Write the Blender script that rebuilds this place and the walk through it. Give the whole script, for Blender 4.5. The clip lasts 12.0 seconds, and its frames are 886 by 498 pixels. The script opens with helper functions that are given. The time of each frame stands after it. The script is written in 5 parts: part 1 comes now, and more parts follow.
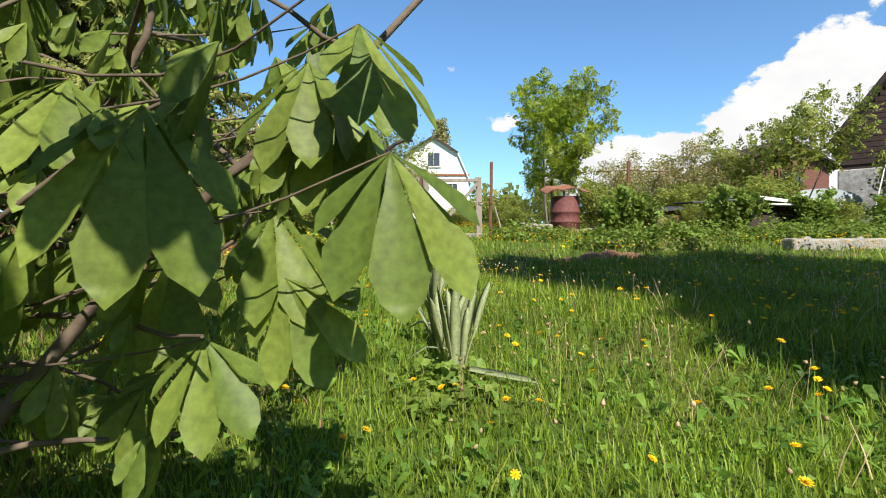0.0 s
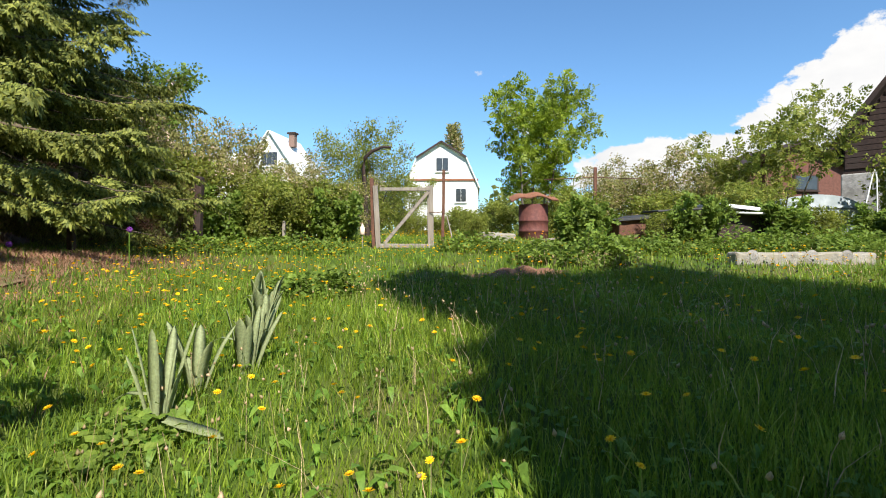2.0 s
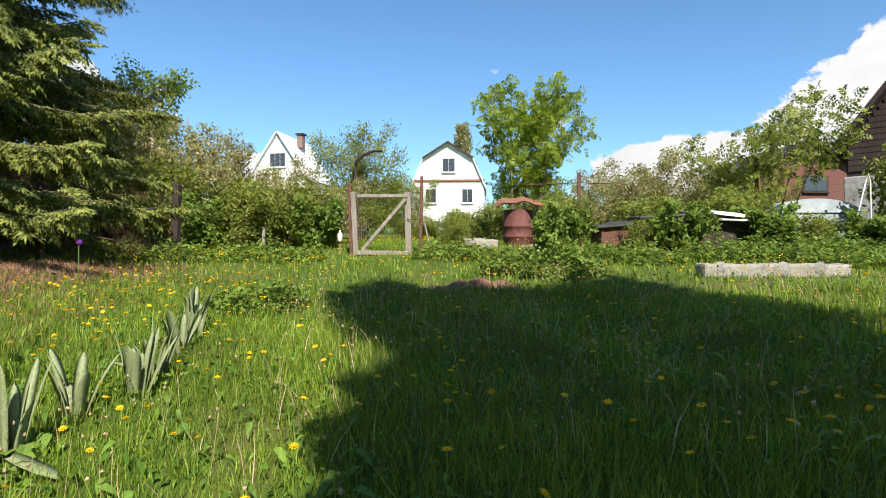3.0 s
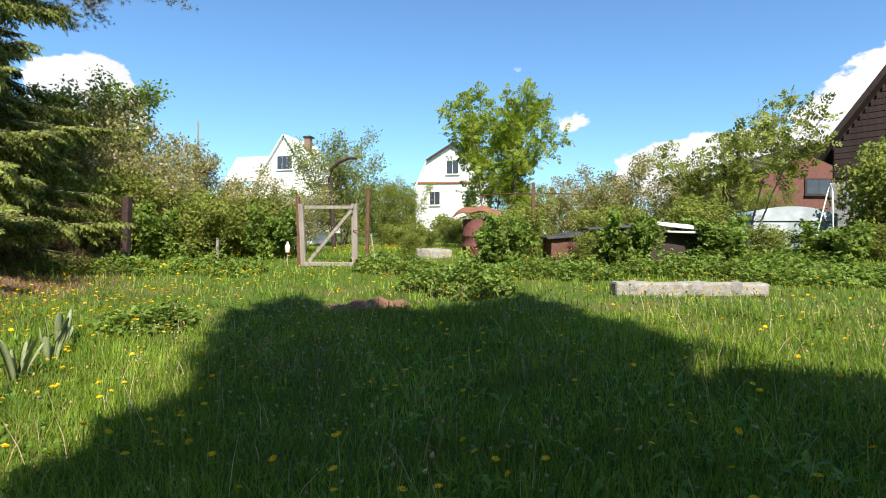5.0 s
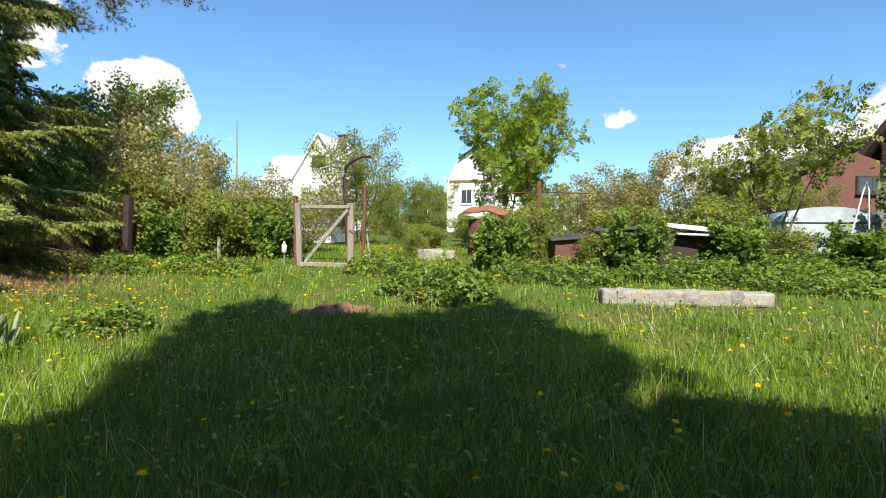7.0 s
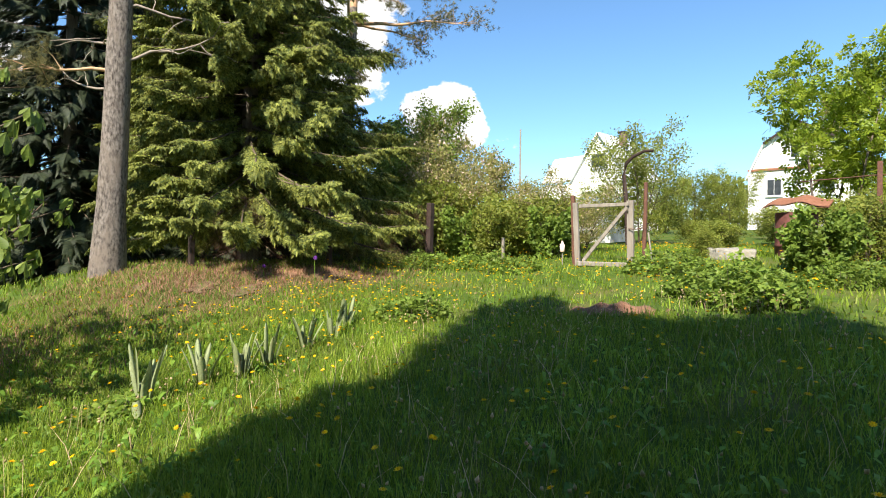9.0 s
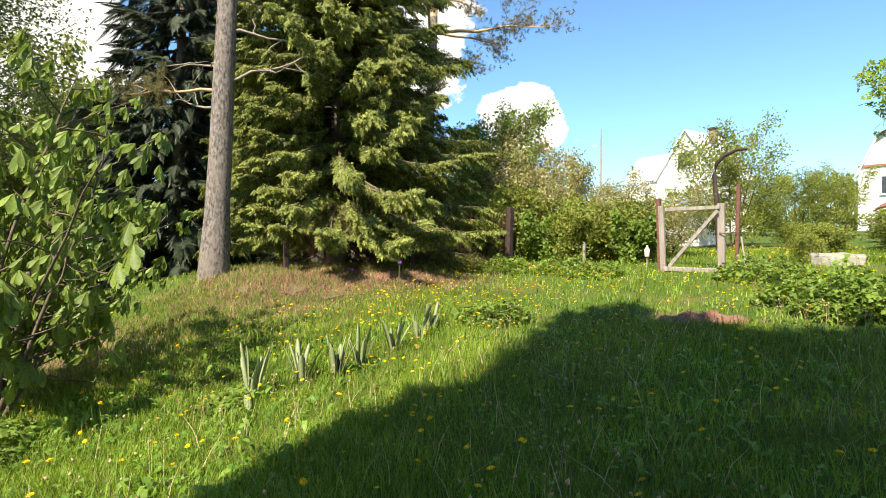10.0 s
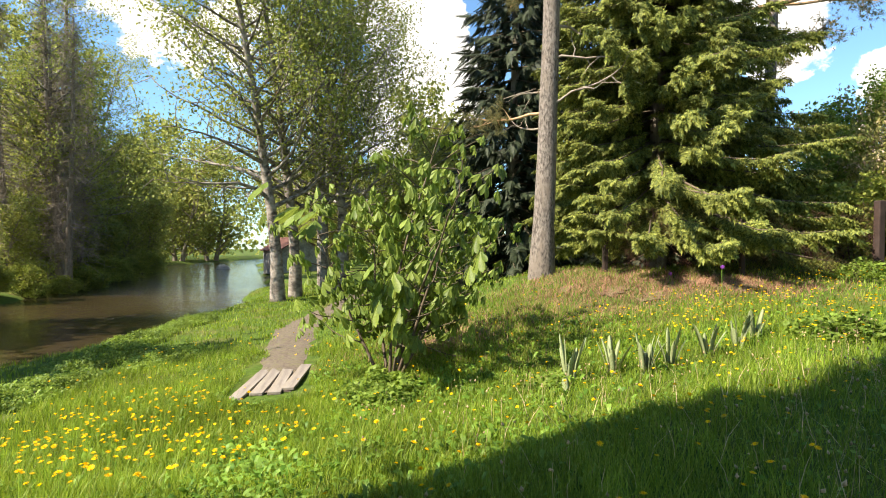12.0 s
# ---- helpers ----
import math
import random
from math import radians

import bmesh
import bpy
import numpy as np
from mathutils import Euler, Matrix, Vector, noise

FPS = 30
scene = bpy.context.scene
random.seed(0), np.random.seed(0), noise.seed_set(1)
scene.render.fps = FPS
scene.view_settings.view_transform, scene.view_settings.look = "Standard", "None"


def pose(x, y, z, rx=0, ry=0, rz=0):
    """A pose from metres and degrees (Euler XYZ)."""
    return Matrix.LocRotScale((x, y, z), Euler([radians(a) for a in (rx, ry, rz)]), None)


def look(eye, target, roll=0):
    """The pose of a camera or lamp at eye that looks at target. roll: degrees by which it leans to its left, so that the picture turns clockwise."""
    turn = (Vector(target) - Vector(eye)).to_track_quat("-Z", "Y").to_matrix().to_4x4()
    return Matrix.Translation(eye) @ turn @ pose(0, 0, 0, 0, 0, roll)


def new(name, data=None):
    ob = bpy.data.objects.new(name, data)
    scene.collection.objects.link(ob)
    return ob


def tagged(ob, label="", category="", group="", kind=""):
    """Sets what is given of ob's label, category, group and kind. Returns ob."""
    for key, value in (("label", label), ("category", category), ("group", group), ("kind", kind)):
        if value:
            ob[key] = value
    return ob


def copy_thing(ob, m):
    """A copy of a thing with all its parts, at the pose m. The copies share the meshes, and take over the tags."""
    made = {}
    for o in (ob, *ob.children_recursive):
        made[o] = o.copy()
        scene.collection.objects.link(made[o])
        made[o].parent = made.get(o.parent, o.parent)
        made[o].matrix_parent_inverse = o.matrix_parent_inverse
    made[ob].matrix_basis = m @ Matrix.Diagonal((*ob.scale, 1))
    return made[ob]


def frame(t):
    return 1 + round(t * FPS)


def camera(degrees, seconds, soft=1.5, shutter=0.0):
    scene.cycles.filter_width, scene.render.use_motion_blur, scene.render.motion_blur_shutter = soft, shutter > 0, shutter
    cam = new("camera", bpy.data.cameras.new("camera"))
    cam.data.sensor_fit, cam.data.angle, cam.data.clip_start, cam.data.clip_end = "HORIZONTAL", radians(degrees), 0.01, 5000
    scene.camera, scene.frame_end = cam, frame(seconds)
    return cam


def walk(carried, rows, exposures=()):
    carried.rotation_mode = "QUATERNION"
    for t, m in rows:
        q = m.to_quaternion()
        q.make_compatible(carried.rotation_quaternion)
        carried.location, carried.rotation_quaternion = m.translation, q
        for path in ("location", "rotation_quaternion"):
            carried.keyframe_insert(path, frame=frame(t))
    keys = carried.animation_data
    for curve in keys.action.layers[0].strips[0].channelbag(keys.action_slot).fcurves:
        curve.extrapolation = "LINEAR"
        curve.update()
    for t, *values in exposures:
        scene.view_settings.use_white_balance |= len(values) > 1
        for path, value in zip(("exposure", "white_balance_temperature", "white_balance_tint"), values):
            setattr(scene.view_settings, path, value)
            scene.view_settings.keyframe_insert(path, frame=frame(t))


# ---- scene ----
cam = camera(79.0, 12.0, 1.0, 0.06)
METRES, EYE, TILT, LEAN, TURN = 8.0, 1.35, 0.0, 0.0, 0.0
ROWS = [
    (0.0, 0.0, 0.0, 0.0, 0.0, 0.0, -0.0),
    (0.5, 0.0736, 0.0295, 0.0031, 0.04, 0.01, -0.04),
    (1.0, 0.1299, 0.0549, 0.0113, 0.92, 0.04, -0.24),
    (1.5, 0.1796, 0.0617, 0.014, 2.09, 0.25, -0.39),
    (2.0, 0.2521, 0.0625, 0.0238, 2.92, 0.4, -0.07),
    (2.5, 0.3133, 0.0752, 0.0295, 3.78, 0.25, -0.24),
    (3.0, 0.3739, 0.084, 0.0508, 4.57, 0.27, -0.18),
    (5.0, 0.6206, 0.1081, 0.0922, 6.94, 0.16, -0.31),
    (5.5, 0.6686, 0.1331, 0.0963, 7.04, 0.01, -0.39),
    (6.0, 0.7152, 0.1546, 0.1074, 7.06, -0.1, -0.37),
    (6.5, 0.7524, 0.1723, 0.1113, 7.54, 0.05, -0.37),
    (7.0, 0.7506, 0.19, 0.1037, 11.39, -0.09, -0.81),
    (7.5, 0.7543, 0.2043, 0.0963, 19.24, -0.2, -0.75),
    (9.5, 0.7614, 0.1819, 0.1013, 45.31, -0.29, -0.52),
    (10.0, 0.7691, 0.166, 0.107, 48.8, -0.19, -0.52),
    (10.5, 0.7799, 0.1479, 0.1101, 53.17, -0.15, -0.48),
    (11.0, 0.7964, 0.1385, 0.109, 61.67, -0.28, -0.31),
    (11.5, 0.8299, 0.1318, 0.1138, 75.81, -0.27, -0.12),
    (12.0, 0.8793, 0.1424, 0.1148, 82.61, -0.15, 0.05),
]
walk(cam, [(t, pose(0, 0, EYE, TILT, LEAN, TURN) @ pose(METRES * x, METRES * y, METRES * z, 90 + pitch, roll, yaw)) for t, x, y, z, yaw, pitch, roll in ROWS],
     [(0.0, 0.96, 6600, 10), (3.0, 0.95, 6600, 10), (5.0, 1.04, 6600, 10), (7.5, 1.04, 6650, 10), (9.5, 1.36, 6950, 10), (12.0, 1.58, 7300, 10)])

# ---- sky and sun ----
SUN_AZ, SUN_EL = radians(161), radians(45)      # clockwise from +y
sun = new("sun", bpy.data.lights.new("sun", "SUN"))
sun.data.energy, sun.data.angle, sun.data.color = 5.0, radians(0.55), (1.0, 0.95, 0.86)
to_sun = Vector((math.sin(SUN_AZ) * math.cos(SUN_EL), math.cos(SUN_AZ) * math.cos(SUN_EL), math.sin(SUN_EL)))
sun.matrix_world = look(to_sun * 50, (0, 0, 0))


def make_world():
    w = bpy.data.worlds.new("sky")
    scene.world = w
    w.use_nodes = True
    nt = w.node_tree
    nt.nodes.clear()
    N, L = nt.nodes.new, nt.links.new
    out, bg = N("ShaderNodeOutputWorld"), N("ShaderNodeBackground")
    sky = N("ShaderNodeTexSky")
    sky.sky_type, sky.sun_disc = "NISHITA", False
    sky.sun_elevation, sky.sun_rotation = SUN_EL, SUN_AZ
    sky.air_density, sky.dust_density, sky.ozone_density = 1.0, 0.35, 1.6
    tc = N("ShaderNodeTexCoord")
    sep = N("ShaderNodeSeparateXYZ")
    L(tc.outputs["Generated"], sep.inputs[0])

    def math_node(op, a, b=0.0, clamp=False):
        m = N("ShaderNodeMath")
        m.operation, m.use_clamp = op, clamp
        for i, v in enumerate((a, b)):
            if isinstance(v, (int, float)):
                m.inputs[i].default_value = v
            else:
                L(v, m.inputs[i])
        return m.outputs[0]

    def cloud_noise(scale, detail, rough, squash):
        mp = N("ShaderNodeMapping")
        mp.inputs["Scale"].default_value = (scale, scale, scale * squash)
        L(tc.outputs["Generated"], mp.inputs[0])
        n = N("ShaderNodeTexNoise")
        n.inputs["Scale"].default_value, n.inputs["Detail"].default_value, n.inputs["Roughness"].default_value = 1.0, detail, rough
        L(mp.outputs[0], n.inputs["Vector"])
        return n.outputs[0]

    big, fine = cloud_noise(3.2, 3.0, 0.5, 1.6), cloud_noise(9.0, 8.0, 0.62, 1.5)
    shape = math_node("ADD", math_node("MULTIPLY", big, 0.42), math_node("MULTIPLY", fine, 0.58))
    total = None
    # cumulus banks: azimuth clockwise from +y, elevation, half width, half height, weight
    for az, el, wx, wz, k in CLOUDS:
        d = Vector((math.sin(radians(az)) * math.cos(radians(el)), math.cos(radians(az)) * math.cos(radians(el)), math.sin(radians(el))))
        side = Vector((math.cos(radians(az)), -math.sin(radians(az)), 0))
        up = side.cross(d)
        terms = []
        for axis, width in ((side, wx), (up, wz)):
            dot = N("ShaderNodeVectorMath")
            dot.operation = "DOT_PRODUCT"
            L(tc.outputs["Generated"], dot.inputs[0])
            dot.inputs[1].default_value = axis
            q = math_node("DIVIDE", dot.outputs["Value"], math.sin(radians(width)))
            terms.append(math_node("MULTIPLY", q, q))
        fr = N("ShaderNodeVectorMath")
        fr.operation = "DOT_PRODUCT"
        L(tc.outputs["Generated"], fr.inputs[0])
        fr.inputs[1].default_value = d
        ahead = math_node("GREATER_THAN", fr.outputs["Value"], 0.0)
        r2 = math_node("ADD", terms[0], terms[1])
        m = math_node("MULTIPLY", math_node("MULTIPLY", math_node("SUBTRACT", 1.0, r2, True), ahead), k)
        total = m if total is None else math_node("MAXIMUM", total, m)
    dens = math_node("ADD", math_node("MULTIPLY", math_node("SUBTRACT", shape, 0.5), 4.0), math_node("SUBTRACT", math_node("MULTIPLY", total, 1.45), 0.58))
    ramp = N("ShaderNodeMapRange")
    ramp.interpolation_type = "SMOOTHSTEP"
    L(dens, ramp.inputs[0])
    for i, v in enumerate((0.0, 0.16, 0.0, 1.0), 1):
        ramp.inputs[i].default_value = v
    shade = N("ShaderNodeMapRange")
    L(cloud_noise(6.0, 5.0, 0.6, 1.8), shade.inputs[0])
    for i, v in enumerate((0.35, 0.62, 0.72, 1.0), 1):
        shade.inputs[i].default_value = v
    cc = N("ShaderNodeMix")
    cc.data_type = "RGBA"
    cc.inputs[6].default_value, cc.inputs[7].default_value = (4.2, 4.6, 5.2, 1), (8.2, 8.2, 8.2, 1)
    L(shade.outputs[0], cc.inputs[0])
    mix = N("ShaderNodeMix")
    mix.data_type = "RGBA"
    tint = N("ShaderNodeMix")
    tint.data_type, tint.blend_type = "RGBA", "MULTIPLY"
    tint.inputs[0].default_value = 1.0
    L(sky.outputs[0], tint.inputs[6])
    tint.inputs[7].default_value = SKY_TINT
    L(ramp.outputs[0], mix.inputs[0])
    L(tint.outputs[2], mix.inputs[6])
    L(cc.outputs[2], mix.inputs[7])
    L(mix.outputs[2], bg.inputs[0])
    bg.inputs[1].default_value = 0.065
    L(bg.outputs[0], out.inputs[0])


SKY_TINT = (0.95, 1.34, 1.6, 1)
CLOUDS = [(38, 11, 17, 9, 1.0), (23, 7.5, 17, 5.5, 0.95), (60, 22, 22, 18, 1.2), (20, 8, 14, 4, 0.7), (-41, 13, 5.5, 5, 0.95), (-53, 21, 9, 9, 0.95),
          (-85, 18, 9, 16, 1.1), (-112, 25, 16, 12, 0.7), (7, 13.5, 4, 1.7, 0.34), (26.5, 20.5, 2.6, 1.6, 0.42)]
make_world()


# ---- mesh helpers ----
RNG = np.random.default_rng(7)


class Build:
    """Collects vertices and faces, then becomes one mesh."""

    def __init__(self):
        self.v, self.f, self.n = [], [], 0

    def add(self, v, f):
        v = np.asarray(v, float).reshape(-1, 3)
        f = np.asarray(f, int)
        self.v.append(v)
        self.f.append(f + self.n)
        self.n += len(v)

    def mesh(self, name, mat, smooth=False):
        me = bpy.data.meshes.new(name)
        v = np.concatenate(self.v)
        loops = np.concatenate([f.ravel() for f in self.f])
        sizes = np.concatenate([np.full(len(f), f.shape[1]) for f in self.f])
        starts = np.concatenate(([0], np.cumsum(sizes)[:-1]))
        me.vertices.add(len(v))
        me.vertices.foreach_set("co", v.astype(np.float32).ravel())
        me.loops.add(len(loops))
        me.loops.foreach_set("vertex_index", loops.astype(np.int32))
        me.polygons.add(len(sizes))
        me.polygons.foreach_set("loop_start", starts.astype(np.int32))
        me.polygons.foreach_set("loop_total", sizes.astype(np.int32))
        if smooth:
            me.polygons.foreach_set("use_smooth", np.ones(len(sizes), bool))
        me.materials.append(mat)
        me.update()
        me.validate()
        return me

    def scatter(self, tv, tf, pos, rot, scale):
        """The template tv, tf at each place, with a 3 x 3 turn and a size (n or n x 3)."""
        n = len(pos)
        if n == 0:
            return
        scale = np.asarray(scale, float)
        scale = scale[:, None] if scale.ndim == 1 else scale
        v = np.einsum("nij,nkj->nki", rot, tv[None] * scale[:, None, :]) + np.asarray(pos)[:, None, :]
        f = (np.asarray(tf)[None] + (np.arange(n) * len(tv))[:, None, None]).reshape(-1, np.asarray(tf).shape[1])
        self.add(v.reshape(-1, 3), f)

    def tube(self, pts, radii, sides=6):
        pts = np.asarray(pts, float)
        radii = np.broadcast_to(np.asarray(radii, float), (len(pts),))
        d = np.gradient(pts, axis=0)
        d /= np.linalg.norm(d, axis=1)[:, None] + 1e-9
        ref = np.where(np.abs(d[:, 2:3]) > 0.9, [[1.0, 0, 0]], [[0, 0, 1.0]])
        a = np.cross(d, ref)
        a /= np.linalg.norm(a, axis=1)[:, None] + 1e-9
        b = np.cross(d, a)
        th = np.linspace(0, 2 * np.pi, sides, endpoint=False)
        ring = pts[:, None] + radii[:, None, None] * (np.cos(th)[None, :, None] * a[:, None] + np.sin(th)[None, :, None] * b[:, None])
        i = np.arange(len(pts) - 1)[:, None] * sides
        j = np.arange(sides)[None]
        k = (j + 1) % sides
        q = np.stack([i + j, i + k, i + sides + k, i + sides + j], -1).reshape(-1, 4)
        self.add(ring.reshape(-1, 3), q[:, ::-1])
        cap = np.concatenate([ring[-1], pts[-1:]])
        self.add(cap, [[s, sides, (s + 1) % sides] for s in range(sides)])

    def box(self, size, m=None):
        x, y, z = [s / 2 for s in size]
        v = np.array([(a * x, b * y, c * z) for a in (-1, 1) for b in (-1, 1) for c in (-1, 1)])
        if m is not None:
            v = v @ np.array(m.to_3x3()).T + np.array(m.translation)
        self.add(v, [(0, 1, 3, 2), (4, 6, 7, 5), (0, 4, 5, 1), (2, 3, 7, 6), (0, 2, 6, 4), (1, 5, 7, 3)])


def part(name, mesh, parent=None, label="", m=None):
    ob = new(name, mesh)
    if parent is not None:
        ob.parent = parent
    if m is not None:
        ob.matrix_basis = m
    if label:
        ob["label"] = label
    return ob


def thing(name, label, category, m=None, group="", kind="", mesh=None):
    ob = tagged(new(name, mesh), label, category, group, kind)
    if m is not None:
        ob.matrix_basis = m
    return ob


def turns(n, rng, up=0.5, spread=1.0):
    """n random turns whose z axes lean towards +z."""
    z = rng.normal(size=(n, 3)) * spread
    z[:, 2] += up
    z /= np.linalg.norm(z, axis=1)[:, None] + 1e-9
    return frames_for(z, rng.normal(size=(n, 3)))


def frames_for(z, hint):
    """Turns with the given z axes; the y axes follow hint."""
    x = np.cross(hint, z)
    x /= np.linalg.norm(x, axis=1)[:, None] + 1e-9
    y = np.cross(z, x)
    return np.stack([x, y, z], -1)


def bevel_box(name, size, mat, bevel=0.01, noise_amp=0.0, cuts=0, seed=0):
    bm = bmesh.new()
    bmesh.ops.create_cube(bm, size=1.0)
    bmesh.ops.scale(bm, vec=size, verts=bm.verts)
    if cuts:
        long = max(range(3), key=lambda i: size[i])
        es = [e for e in bm.edges if abs((e.verts[0].co - e.verts[1].co)[long]) > size[long] * 0.9]
        bmesh.ops.subdivide_edges(bm, edges=es, cuts=cuts, use_grid_fill=True)
    if bevel:
        sharp = [e for e in bm.edges if e.is_manifold and e.calc_face_angle(0) > 0.5]
        bmesh.ops.bevel(bm, geom=sharp, offset=bevel, segments=2, affect="EDGES", profile=0.5)
    if noise_amp:
        for v in bm.verts:
            v.co += noise.noise_vector(v.co * 3.0 + Vector((seed, 0, 0))) * noise_amp
    me = bpy.data.meshes.new(name)
    bm.to_mesh(me)
    bm.free()
    me.materials.append(mat)
    return me


# ---- materials ----
def material(name, c1, c2, scale=4.0, rough=0.8, metal=0.0, bump=0.3, bump_scale=None, c3=None, stain=1.0, stretch=(1, 1, 1), spec=0.3, gen="Object"):
    """Two colours in grain, a third one in larger stains, and fine relief."""
    m = bpy.data.materials.new(name)
    m.use_nodes = True
    nt = m.node_tree
    N, L = nt.nodes.new, nt.links.new
    b = nt.nodes["Principled BSDF"]
    b.inputs["Roughness"].default_value, b.inputs["Metallic"].default_value = rough, metal
    b.inputs["Specular IOR Level"].default_value = spec
    tc, mp = N("ShaderNodeTexCoord"), N("ShaderNodeMapping")
    mp.inputs["Scale"].default_value = stretch
    L(tc.outputs[gen], mp.inputs[0])

    def nz(s, det=6.0, r=0.6):
        n = N("ShaderNodeTexNoise")
        n.inputs["Scale"].default_value, n.inputs["Detail"].default_value, n.inputs["Roughness"].default_value = s, det, r
        L(mp.outputs[0], n.inputs["Vector"])
        return n.outputs[0]

    def remap(v, lo, hi):
        r = N("ShaderNodeMapRange")
        r.inputs[1].default_value, r.inputs[2].default_value = lo, hi
        L(v, r.inputs[0])
        return r.outputs[0]

    def blend(fac, a, c):
        x = N("ShaderNodeMix")
        x.data_type = "RGBA"
        L(fac, x.inputs[0])
        for i, v in ((6, a), (7, c)):
            if isinstance(v, tuple):
                x.inputs[i].default_value = (*v, 1)
            else:
                L(v, x.inputs[i])
        return x.outputs[2]

    col = blend(remap(nz(scale), 0.35, 0.65), c1, c2)
    if c3:
        col = blend(remap(nz(scale * 0.13 * stain, 4.0), 0.48, 0.68), col, c3)
    L(col, b.inputs["Base Color"])
    if bump:
        bp = N("ShaderNodeBump")
        bp.inputs["Strength"].default_value, bp.inputs["Distance"].default_value = bump, 0.02
        L(nz(bump_scale or scale * 3), bp.inputs["Height"])
        L(bp.outputs[0], b.inputs["Normal"])
    return m


def leaf_material(name, dark, light, glow=0.45, rough=0.45, third=None):
    """A leaf: gloss, two greens that vary from leaf to leaf, and light that passes through."""
    m = bpy.data.materials.new(name)
    m.use_nodes = True
    nt = m.node_tree
    N, L = nt.nodes.new, nt.links.new
    b, out = nt.nodes["Principled BSDF"], nt.nodes["Material Output"]
    geo, ramp = N("ShaderNodeNewGeometry"), N("ShaderNodeValToRGB")
    L(geo.outputs["Random Per Island"], ramp.inputs[0])
    dark, light, third = [c and (c[0] * 1.33, c[1], c[2] * 1.15) for c in (dark, light, third)]
    ramp.color_ramp.elements[0].color, ramp.color_ramp.elements[1].color = (*dark, 1), (*light, 1)
    if third:
        ramp.color_ramp.elements[1].position = 0.86
        e = ramp.color_ramp.elements.new(1.0)
        e.color = (*third, 1)
    tc, nz = N("ShaderNodeTexCoord"), N("ShaderNodeTexNoise")
    nz.inputs["Scale"].default_value = 1.3
    L(tc.outputs["Object"], nz.inputs["Vector"])
    hs = N("ShaderNodeHueSaturation")
    mr = N("ShaderNodeMapRange")
    for i, v in enumerate((0.3, 0.7, 0.72, 1.28), 1):
        mr.inputs[i].default_value = v
    L(nz.outputs[0], mr.inputs[0])
    fine, fr, mul = N("ShaderNodeTexNoise"), N("ShaderNodeMapRange"), N("ShaderNodeMath")
    fine.inputs["Scale"].default_value, fine.inputs["Detail"].default_value = 55.0, 3.0
    L(tc.outputs["Object"], fine.inputs["Vector"])
    for i, v in enumerate((0.3, 0.7, 0.78, 1.22), 1):
        fr.inputs[i].default_value = v
    L(fine.outputs[0], fr.inputs[0])
    mul.operation = "MULTIPLY"
    L(mr.outputs[0], mul.inputs[0])
    L(fr.outputs[0], mul.inputs[1])
    L(mul.outputs[0], hs.inputs["Value"])
    L(ramp.outputs[0], hs.inputs["Color"])
    L(hs.outputs[0], b.inputs["Base Color"])
    b.inputs["Roughness"].default_value = rough
    b.inputs["Specular IOR Level"].default_value = 0.22
    tr, mx, bright = N("ShaderNodeBsdfTranslucent"), N("ShaderNodeMixShader"), N("ShaderNodeHueSaturation")
    bright.inputs["Value"].default_value, bright.inputs["Saturation"].default_value, bright.inputs["Hue"].default_value = 1.45, 1.02, 0.49
    L(hs.outputs[0], bright.inputs["Color"])
    L(bright.outputs[0], tr.inputs[0])
    mx.inputs[0].default_value = glow
    L(b.outputs[0], mx.inputs[1])
    L(tr.outputs[0], mx.inputs[2])
    L(mx.outputs[0], out.inputs[0])
    return m


M_GRASS = leaf_material("grass blades", (0.065, 0.15, 0.01), (0.17, 0.31, 0.03), 0.4, 0.5, (0.22, 0.3, 0.06))
M_CLOVER = leaf_material("broad meadow leaves", (0.06, 0.17, 0.018), (0.14, 0.29, 0.04), 0.4, 0.5)
M_IRIS = leaf_material("sword leaves", (0.17, 0.28, 0.11), (0.25, 0.37, 0.17), 0.3, 0.5)
M_CHEST = leaf_material("horse chestnut leaves", (0.07, 0.145, 0.022), (0.15, 0.255, 0.042), 0.35, 0.5)
M_BIRCH = leaf_material("birch leaves", (0.1, 0.17, 0.03), (0.19, 0.275, 0.055), 0.42, 0.45)
M_BUSH = leaf_material("shrub leaves", (0.1, 0.18, 0.025), (0.2, 0.28, 0.05), 0.45, 0.5)
M_GREY = leaf_material("grey-green shrub leaves", (0.13, 0.19, 0.045), (0.24, 0.29, 0.09), 0.42, 0.55, (0.52, 0.5, 0.38))
M_RASP = leaf_material("raspberry leaves", (0.075, 0.165, 0.024), (0.15, 0.27, 0.04), 0.42, 0.5)
M_YOUNG = leaf_material("young ash leaves", (0.11, 0.21, 0.018), (0.2, 0.33, 0.035), 0.5, 0.4)
M_SPRUCE = leaf_material("spruce needles", (0.04, 0.078, 0.015), (0.195, 0.275, 0.05), 0.28, 0.6)
# the shade on the rear spruces is put into this near-black needle colour
M_DKSPRUCE = leaf_material("shade-darkened spruce needles", (0.012, 0.026, 0.012), (0.03, 0.05, 0.02), 0.1, 0.6)
M_PINE = leaf_material("pine needles", (0.06, 0.085, 0.03), (0.13, 0.15, 0.05), 0.25, 0.55)
M_DAND = leaf_material("dandelion petals", (0.58, 0.46, 0.008), (0.62, 0.56, 0.012), 0.3, 0.6)
M_DRY = leaf_material("dry grass", (0.17, 0.12, 0.065), (0.28, 0.21, 0.12), 0.3, 0.7)
M_STALK = leaf_material("pale stalks", (0.28, 0.27, 0.13), (0.45, 0.42, 0.24), 0.3, 0.6)
